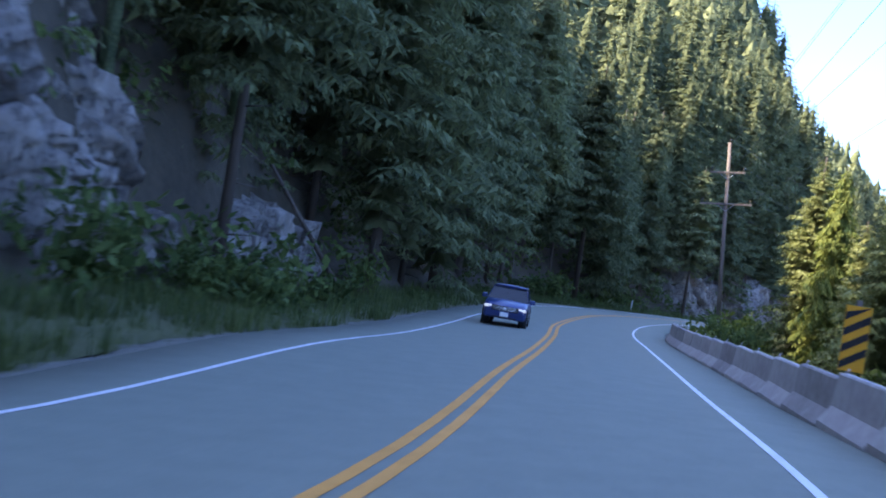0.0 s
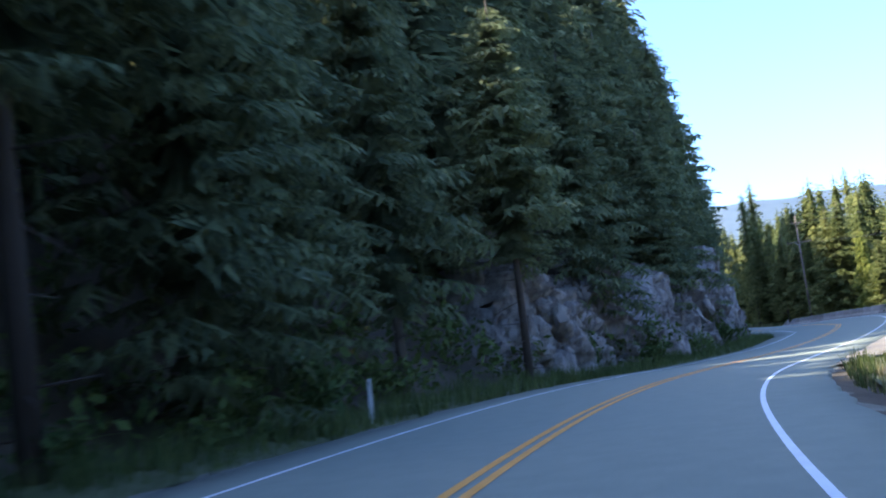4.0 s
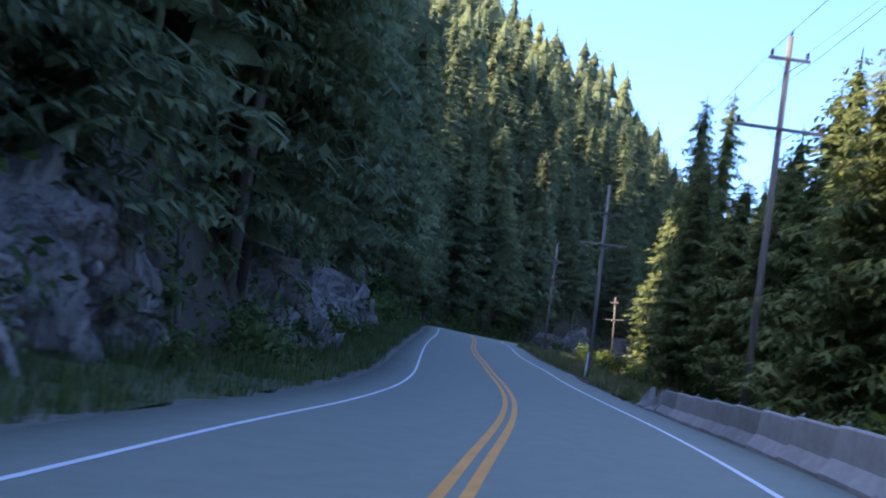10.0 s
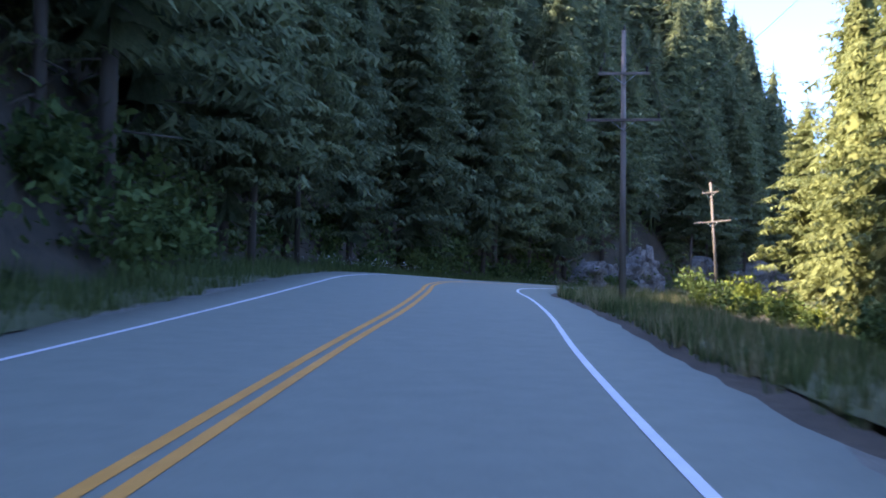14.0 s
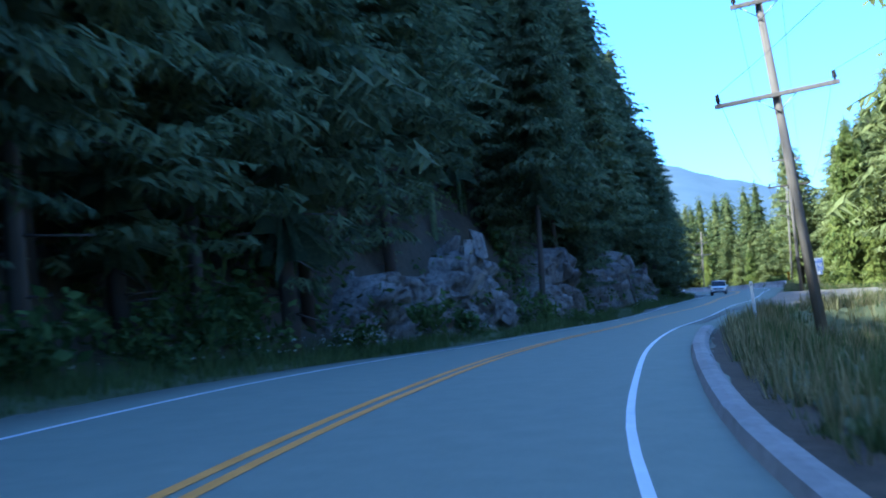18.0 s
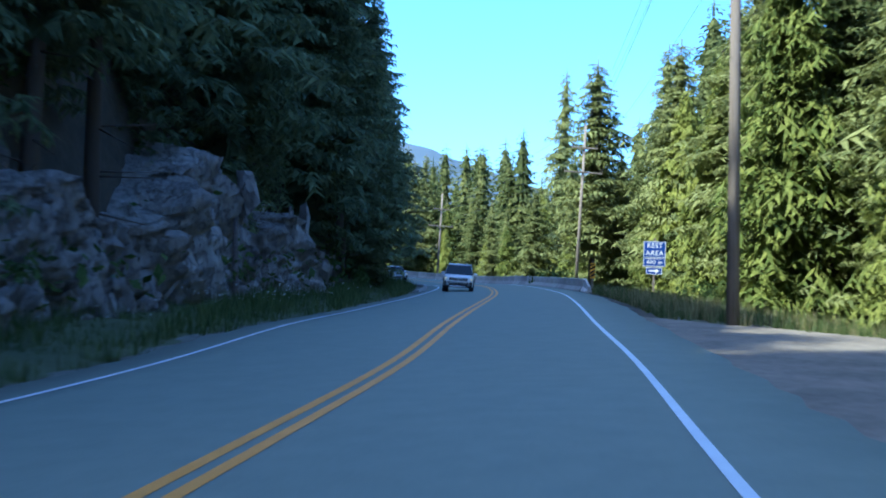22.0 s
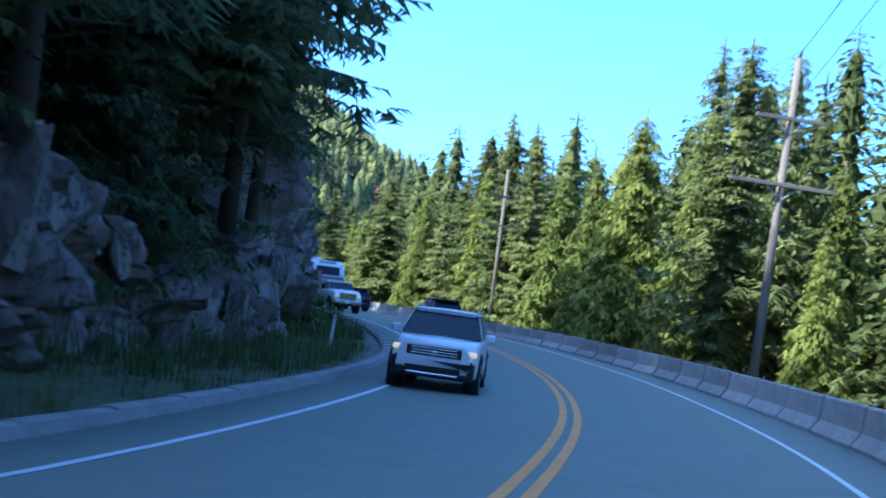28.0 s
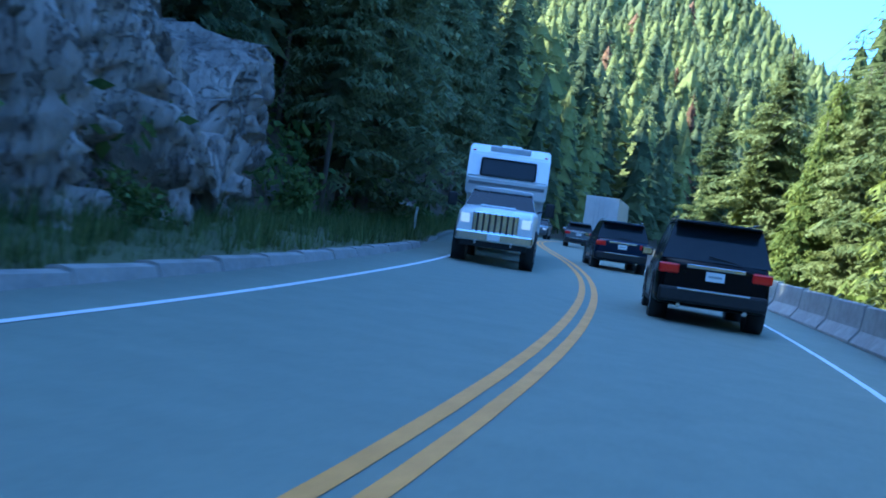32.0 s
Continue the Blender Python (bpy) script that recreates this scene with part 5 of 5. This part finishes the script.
# ---- vehicles ----
def hull(stations, name, material, parent, label="", smooth=True):
    """A shell through cross-sections: y, half width low and high, z low, z shoulder, z top, top inset."""
    bm = bmesh.new()
    rings = []
    for y, w, z0, z1, z2, inset in stations:
        zm = z0 + (z1 - z0) * 0.45
        half = [(w * 0.9, z0), (w * 0.985, z0 + 0.06), (w, zm), (w * 0.985, z1), (w - inset * 0.35, z1 + (z2 - z1) * 0.62), (w - inset, z2)]
        ring = [bm.verts.new((x, y, z)) for x, z in half] + [bm.verts.new((0, y, z2 + 0.025))] + [bm.verts.new((-x, y, z)) for x, z in half[::-1]]
        rings.append(ring)
    n = len(rings[0])
    for r, q in zip(rings, rings[1:]):
        for i in range(n):
            f = bm.faces.new((r[i], r[(i + 1) % n], q[(i + 1) % n], q[i]))
            f.smooth = smooth
    bm.faces.new(rings[0]), bm.faces.new(rings[-1][::-1])
    bmesh.ops.recalc_face_normals(bm, faces=bm.faces[:])
    return part(name, bm, material, parent, label)


def panel(points, name, material, parent, thick=0.012, label=""):
    """A thin plate with these corners, thickened along its normal."""
    bm = bmesh.new()
    f = bm.faces.new([bm.verts.new(p) for p in points])
    bm.normal_update()
    r = bmesh.ops.extrude_face_region(bm, geom=[f])
    nrm = f.normal.copy()
    for v in r["geom"]:
        if isinstance(v, bmesh.types.BMVert):
            v.co += nrm * thick
    bmesh.ops.recalc_face_normals(bm, faces=bm.faces[:])
    return part(name, bm, material, parent, label)


def wheel(parent, x, y, r, w=0.24):
    sd = 1 if x > 0 else -1
    e = new("wheel")
    e.parent = parent
    e.location = (x, y, r)
    bm = rod(r, r, (-w / 2, 0, 0), (w / 2, 0, 0), 28)
    bmesh.ops.bevel(bm, geom=[q for q in bm.edges if len(q.link_faces) == 2 and abs(q.verts[0].co.x - q.verts[1].co.x) < 1e-4], offset=0.03, segments=2, affect="EDGES")
    part("tyre", bm, M_TYRE, e)
    rim = rod(r * 0.66, r * 0.6, (sd * (w / 2 - 0.03), 0, 0), (sd * (w / 2 + 0.012), 0, 0), 24)
    part("rim", rim, M_RIM, e)
    for k in range(5):
        a = k * 2 * math.pi / 5
        part("spoke", box(0.02, 0.05, r * 0.5, (sd * (w / 2 + 0.014), 0, 0), 0.006, Matrix.Rotation(a, 4, "X") @ Matrix.Translation((0, 0, r * 0.3))), M_PLASTIC, e)


def suv(name, m, paint, label, L=4.8, W=1.94, H=1.76, belt=1.08, hood=1.05, back="suv", front="", group="", nose=1.5):
    """A passenger car: length along y, nose at +y."""
    g = thing(name, m, label, "car", group)
    w, a, b = W / 2, -L / 2, L / 2
    raked = back == "sedan"
    low = 0.45 if front else 1.0
    hull([(a, w * 0.86, 0.42, 0.72, belt - 0.1, 0.1), (a + 0.06, w * 0.95, 0.33, 0.72, belt - 0.02, 0.08), (a + 0.5, w, 0.27, 0.8, belt, 0.06), (a + 1.6, w, 0.27, 0.8, belt, 0.06), (b - nose - 0.25, w, 0.27, 0.8, belt - 0.02, 0.06),
          (b - nose + 0.15, w, 0.27, 0.78, hood, 0.1), (b - 0.5, w * 0.97, 0.28, 0.74, hood - 0.06 * low, 0.14), (b - 0.1, w * 0.9, 0.33, 0.62, hood - 0.2 * low, 0.14), (b, w * 0.8, 0.4, 0.58, hood - 0.32 * low, 0.14)], "body", paint, g)
    # glasshouse, roof and pillars
    gr = a + (0.12 if not raked else 0.75)
    rr = a + (0.5 if not raked else 1.35)
    fw, fr = b - nose, b - nose - 0.75
    wb, wr = w * 0.93, w * 0.76
    zr = H - 0.07
    bm = bmesh.new()
    lo = [bm.verts.new(q) for q in ((-wb, gr, belt), (wb, gr, belt), (wb, fw, belt - 0.01), (-wb, fw, belt - 0.01))]
    hi = [bm.verts.new(q) for q in ((-wr, rr, zr), (wr, rr, zr), (wr, fr, zr), (-wr, fr, zr))]
    for i in range(4):
        bm.faces.new((lo[i], lo[(i + 1) % 4], hi[(i + 1) % 4], hi[i]))
    bm.faces.new(hi), bm.faces.new(lo[::-1])
    bmesh.ops.recalc_face_normals(bm, faces=bm.faces[:])
    part("glasshouse", bm, M_GLASS, g, "dark tinted windows")
    hull([(rr - 0.1, wr * 0.98, zr - 0.01, zr + 0.03, H - 0.015, 0.06), (rr + 0.25, wr * 1.03, zr - 0.015, zr + 0.04, H, 0.1), (fr - 0.3, wr * 1.03, zr - 0.015, zr + 0.04, H, 0.1), (fr + 0.06, wr * 0.98, zr - 0.02, zr + 0.01, H - 0.04, 0.08)], "roof", paint, g)
    for sd in (-1, 1):
        def lerp(f, y0, y1):
            return Vector((sd * (wb + (wr - wb) * f + 0.008), y0 + (y1 - y0) * f, belt - 0.01 + (zr - belt) * f))
        for y0, y1, t0, t1 in ((fw - 0.03, fr, 0.1, 0.09), (gr + 1.95 if not raked else gr + 1.3, rr + 1.55 if not raked else rr + 0.75, 0.1, 0.1), (gr + 0.92, rr + 0.62, 0.12, 0.12), (gr, rr, 0.16, 0.2)):
            q = [lerp(0, y0, y1), lerp(0, y0, y1) + Vector((0, t0, 0)), lerp(1, y0, y1) + Vector((0, t1, 0)), lerp(1, y0, y1)]
            panel(q if sd > 0 else q[::-1], "pillar", paint, g)
        mi = part("mirror", box(0.22, 0.12, 0.17, (sd * (w + 0.08), fw - 0.35, belt + 0.06), 0.04), paint, g)
        part("mirror_glass", box(0.17, 0.01, 0.12, (sd * (w + 0.08), fw - 0.415, belt + 0.06), 0.003), M_CHROME, mi)
        part("roof_rail", rod(0.018, 0.018, (sd * wr * 0.93, rr + 0.15, H + 0.05), (sd * wr * 0.93, fr - 0.1, H + 0.045), 8), M_CHROME if paint != M_BLUEPAINT else M_PLASTIC, g)
        for y in (a + L * 0.205, b - L * 0.19):
            wheel(g, sd * (w - 0.12), y, 0.37 if H > 1.6 else 0.32)
            arch = rod(0.45 if H > 1.6 else 0.39, 0.45 if H > 1.6 else 0.39, (sd * (w - 0.3), y, 0.38), (sd * (w + 0.006), y, 0.38), 28)
            part("wheel_arch", arch, M_PLASTIC, g)
        part("door_handle", box(0.02, 0.2, 0.03, (sd * (w + 0.004), 0.15, belt - 0.14), 0.006), paint, g)
        # lamps
        part("tail_lamp", box(0.34, 0.1, 0.17, (sd * (w - 0.2), a + 0.035, belt - 0.17), 0.03), M_TAIL, g, "red tail lamp")
        part("head_lamp", box(0.36, 0.14, 0.11, (sd * (w * 0.72), b - 0.1, hood - 0.28 * (0.85 if front else 1)), 0.03), M_DRL if front == "warm" else M_HEAD, g, "lit headlamp")
        part("fog_lamp", box(0.14, 0.06, 0.08, (sd * (w * 0.7), b - 0.07, 0.48), 0.02), M_PLASTIC, g)
        part("exhaust", rod(0.04, 0.04, (sd * 0.55, a - 0.02, 0.3), (sd * 0.55, a + 0.2, 0.3), 10), M_CHROME, g)
        part("sill", box(0.06, L * 0.42, 0.1, (sd * (w - 0.02), 0, 0.3), 0.02), M_PLASTIC, g)
    # rear
    part("rear_bumper", box(W * 0.93, 0.16, 0.26, (0, a + 0.02, 0.48), 0.05), M_PLASTIC, g)
    part("bumper_strip", box(W * 0.62, 0.02, 0.03, (0, a - 0.065, 0.585), 0.006), M_CHROME, g)
    part("tailgate_strip", box(W * 0.5, 0.03, 0.065, (0, a - 0.005, belt - 0.1), 0.01), M_CHROME, g)
    pl = part("number_plate", box(0.31, 0.012, 0.155, (0, a - 0.012, belt - 0.24), 0.004), M_SIGN_WHITE, g)
    part("plate_bar", box(0.22, 0.004, 0.035, (0, a - 0.02, belt - 0.24)), M_STEEL, pl)
    if not raked:
        part("rear_spoiler", box(wr * 1.9, 0.3, 0.04, (0, rr - 0.12, H - 0.04), 0.015), paint, g)
        part("rear_wiper", box(0.5, 0.015, 0.02, (0.12, gr + 0.02, belt + 0.06), 0.004, Matrix.Rotation(radians(8), 4, "Y")), M_PLASTIC, g)
    # front
    part("grille", box(W * 0.6, 0.06, 0.2, (0, b - 0.02, hood - 0.31 * (0.85 if front else 1)), 0.02), M_PLASTIC, g)
    for k in range(3):
        part("grille_bar", box(W * 0.5, 0.02, 0.018, (0, b + 0.006, hood - 0.36 * (0.87 if front else 1) + 0.055 * k), 0.004), M_CHROME, g)
    part("badge", box(0.12, 0.015, 0.1, (0, b + 0.012, hood - 0.29), 0.02), M_CHROME, g)
    part("front_bumper", box(W * 0.9, 0.16, 0.42 if front else 0.32, (0, b - 0.08, 0.48 if front else 0.46), 0.075), M_PLASTIC if front else paint, g)
    if front:
        part("lower_intake", box(W * 0.6, 0.04, 0.12, (0, b + 0.0, 0.44), 0.02), M_SIGN_BLACK, g)
        for sd in (-1, 1):
            part("bumper_blade", box(0.08, 0.08, 0.3, (sd * W * 0.4, b - 0.06, 0.57), 0.02, Matrix.Rotation(sd * 0.5, 4, "Y")), paint, g)
    if not front:
        part("front_plate", box(0.31, 0.012, 0.155, (0, b + 0.02, 0.46), 0.004), M_SIGN_WHITE, g)
    part("skid_plate", box(W * 0.56, 0.05, 0.045, (0, b + 0.005, 0.35), 0.015), M_CHROME if front else M_PLASTIC, g)
    return g


def car_at(s, lat, turn=0.0):
    bank = float(np.interp(s, AS, AB))
    m = along(s, lat, 0.0, turn)
    return m @ Matrix.Rotation(-math.atan(bank) * (1 if abs(turn) < 90 else -1), 4, "Y")


CARS = "vehicles on the road"
suv("suv", car_at(612.2, -2.02), M_BLACKPAINT, "black sport utility vehicle seen from behind in the lane", group=CARS)
suv("suv", car_at(632.8, -1.7), M_NAVYPAINT, "dark blue sport utility vehicle further ahead in the lane", L=4.7, H=1.72, group=CARS)
suv("car", car_at(664.5, -2.3), M_GREYPAINT, "dark grey car following the truck", L=4.5, W=1.82, H=1.6, group=CARS)
suv("car", car_at(684, 2.4, 180), M_GREYPAINT, "grey oncoming car with lit headlamps", L=4.5, W=1.85, H=1.62, group=CARS)
suv("hatchback", car_at(43.8, 1.75, 180), M_BLUEPAINT, "bright blue oncoming compact car with lit headlamps", L=4.2, W=1.7, H=1.54, belt=0.97, hood=0.98, nose=1.12, group=CARS)
suv("suv", car_at(565.8, 2.8, 180), M_WHITEPAINT, "white oncoming sport utility vehicle with black lower trim", L=4.45, W=1.84, H=1.64, front="warm", nose=1.35, group=CARS)
suv("suv", car_at(505.5, 2.4, 180), M_WHITEPAINT, "white oncoming sport utility vehicle with lit headlamps", L=4.9, W=1.95, H=1.75, front="warm", group=CARS)


def pickup(m):
    g = thing("pickup_truck", m, "white pickup truck with a tall chrome grille, towing a trailer", "truck", CARS)
    w = 1.03
    hull([(-3.1, w * 0.95, 0.55, 1.0, 1.42, 0.05), (-0.75, w, 0.55, 1.0, 1.42, 0.05), (-0.7, w, 0.55, 1.0, 1.4, 0.06), (1.35, w, 0.55, 1.0, 1.4, 0.06), (1.6, w, 0.55, 1.05, 1.44, 0.14), (2.7, w * 0.97, 0.55, 1.05, 1.38, 0.16), (3.0, w * 0.93, 0.55, 1.0, 1.28, 0.12), (3.1, w * 0.9, 0.6, 1.0, 1.2, 0.1)], "body", M_WHITEPAINT, g)
    bm = bmesh.new()
    lo = [bm.verts.new(q) for q in ((-0.94, -0.7, 1.38), (0.94, -0.7, 1.38), (0.94, 1.5, 1.38), (-0.94, 1.5, 1.38))]
    hi = [bm.verts.new(q) for q in ((-0.78, -0.5, 1.9), (0.78, -0.5, 1.9), (0.78, 0.75, 1.9), (-0.78, 0.75, 1.9))]
    for i in range(4):
        bm.faces.new((lo[i], lo[(i + 1) % 4], hi[(i + 1) % 4], hi[i]))
    bm.faces.new(hi), bm.faces.new(lo[::-1])
    bmesh.ops.recalc_face_normals(bm, faces=bm.faces[:])
    part("glasshouse", bm, M_GLASS, g, "dark windscreen and side windows")
    hull([(-0.55, 0.78, 1.88, 1.92, 1.97, 0.06), (0.0, 0.82, 1.88, 1.93, 2.0, 0.08), (0.8, 0.79, 1.88, 1.91, 1.96, 0.06)], "roof", M_WHITEPAINT, g)
    gr = part("grille", box(1.15, 0.08, 0.5, (0, 3.1, 1.02), 0.03), M_CHROME, g, "tall chrome grille")
    for k in range(7):
        part("grille_bar", box(0.05, 0.03, 0.44, (-0.45 + 0.15 * k, 3.15, 1.02), 0.01), M_PLASTIC, gr)
    part("front_bumper", box(1.95, 0.22, 0.26, (0, 3.12, 0.66), 0.05), M_CHROME, g, "chrome bumper")
    part("air_dam", box(1.7, 0.1, 0.16, (0, 3.05, 0.48), 0.03), M_PLASTIC, g)
    part("front_plate", box(0.31, 0.012, 0.155, (0, 3.24, 0.66), 0.004), M_SIGN_WHITE, g)
    part("hood_scoop", box(0.9, 0.8, 0.06, (0, 2.2, 1.44), 0.025), M_WHITEPAINT, g)
    for sd in (-1, 1):
        part("head_lamp", box(0.26, 0.12, 0.26, (sd * 0.76, 3.05, 1.08), 0.04), M_HEAD, g, "lit headlamp")
        part("tow_hook", rod(0.03, 0.03, (sd * 0.45, 3.15, 0.5), (sd * 0.45, 3.28, 0.5), 8), M_STEEL, g)
        for k, f in enumerate((0, 1)):
            y0, y1 = ((1.45, 0.72), (0.35, 0.2))[k]
            a0, a1 = Vector((sd * 0.95, y0, 1.38)), Vector((sd * 0.79, y1, 1.9))
            q = [a0, a0 + Vector((0, -0.1, 0)), a1 + Vector((0, -0.1, 0)), a1]
            panel(q if sd < 0 else q[::-1], "pillar", M_WHITEPAINT, g)
        mi = part("tow_mirror", box(0.24, 0.14, 0.36, (sd * 1.3, 1.15, 1.55), 0.04), M_PLASTIC, g)
        part("mirror_arm", rod(0.025, 0.025, (sd * 0.98, 1.15, 1.45), (sd * 1.2, 1.15, 1.52), 8), M_PLASTIC, mi)
        for y in (-1.9, 2.1):
            wheel(g, sd * 0.9, y, 0.42, 0.28)
            part("wheel_arch", rod(0.52, 0.52, (sd * 0.7, y, 0.45), (sd * 1.045, y, 0.45), 28), M_PLASTIC, g)
    return g


pickup(car_at(621.6, 2.5, 180))


def travel_trailer(m):
    g = thing("travel_trailer", m, "tall white fifth-wheel travel trailer behind the pickup", "trailer", CARS)
    w = 1.24
    bm = bmesh.new()
    prof = [(-4.6, 0.75), (2.0, 0.75), (2.1, 1.75), (4.1, 1.8), (4.35, 2.3), (3.95, 3.05), (3.4, 3.35), (-4.5, 3.35), (-4.6, 3.25)]
    r = [bm.verts.new((w, y, z)) for y, z in prof]
    l = [bm.verts.new((-w, y, z)) for y, z in prof]
    bm.faces.new(r), bm.faces.new(l[::-1])
    for i in range(len(prof)):
        j = (i + 1) % len(prof)
        bm.faces.new((r[i], l[i], l[j], r[j]))
    bmesh.ops.recalc_face_normals(bm, faces=bm.faces[:])
    bmesh.ops.bevel(bm, geom=bm.edges[:], offset=0.05, segments=2, affect="EDGES")
    part("shell", bm, M_WHITEPAINT, g)
    part("nose_panel", box(1.7, 0.03, 0.62, (0, 4.21, 2.62), 0.06, Matrix.Rotation(0.45, 4, "X")), M_GLASS, g, "dark moulded nose panel")
    part("lettering_bar", box(1.25, 0.02, 0.16, (0, 3.8, 3.22), 0.01), M_STEEL, g)
    part("stripe", box(2.3, 0.02, 0.1, (0, 4.3, 2.12), 0.01), M_GREYPAINT, g)
    for sd in (-1, 1):
        for y in (-1.6, -0.6):
            wheel(g, sd * 1.1, y, 0.37, 0.22)
        part("side_window", box(0.02, 1.1, 0.6, (sd * (w + 0.004), -2.6, 2.4), 0.004), M_GLASS, g)
        part("side_window", box(0.02, 0.8, 0.5, (sd * (w + 0.004), 0.8, 2.4), 0.004), M_GLASS, g)
        part("marker_lamp", box(0.1, 0.03, 0.04, (sd * 1.1, 3.9, 3.12), 0.01), M_TAIL, g)
    part("roof_unit", box(0.7, 0.9, 0.26, (0, 0.2, 3.48), 0.06), M_WHITEPAINT, g)
    return g


travel_trailer(car_at(629.0, 2.6, 180))


def semi_trailer(m):
    g = thing("semi_trailer", m, "white box semi-trailer with closed rear doors", "truck", CARS)
    part("box", box(2.55, 13.0, 2.75, (0, 6.5, 2.6), 0.03), M_TRAILER, g)
    for sd in (-1, 1):
        d = part("rear_door", box(1.2, 0.04, 2.55, (sd * 0.62, -0.03, 2.6), 0.012), M_TRAILER, g)
        for x in (0.2, 0.5):
            part("lock_rod", rod(0.02, 0.02, (sd * x, -0.075, 1.4), (sd * x, -0.075, 3.8), 8), M_STEEL, d)
        part("tail_lamp", box(0.3, 0.05, 0.12, (sd * 1.0, -0.03, 1.12), 0.02), M_TAIL, g)
        for y in (1.0, 2.3):
            wheel(g, sd * 1.05, y, 0.5, 0.4)
        part("mud_flap", box(0.6, 0.02, 0.6, (sd * 1.0, 0.3, 0.6), 0.005), M_PLASTIC, g)
    part("under_ride_bar", box(2.3, 0.08, 0.1, (0, 0.02, 0.6), 0.02), M_STEEL, g)
    part("rear_frame", box(2.4, 0.1, 0.18, (0, 0.0, 1.12), 0.02), M_STEEL, g)
    part("tractor_cab", box(2.4, 2.4, 3.0, (0, 14.6, 2.0), 0.2), M_BLUEPAINT, g)
    for sd in (-1, 1):
        for y in (11.5, 14.9):
            wheel(g, sd * 1.05, y, 0.5, 0.35)


semi_trailer(car_at(678, -2.9))
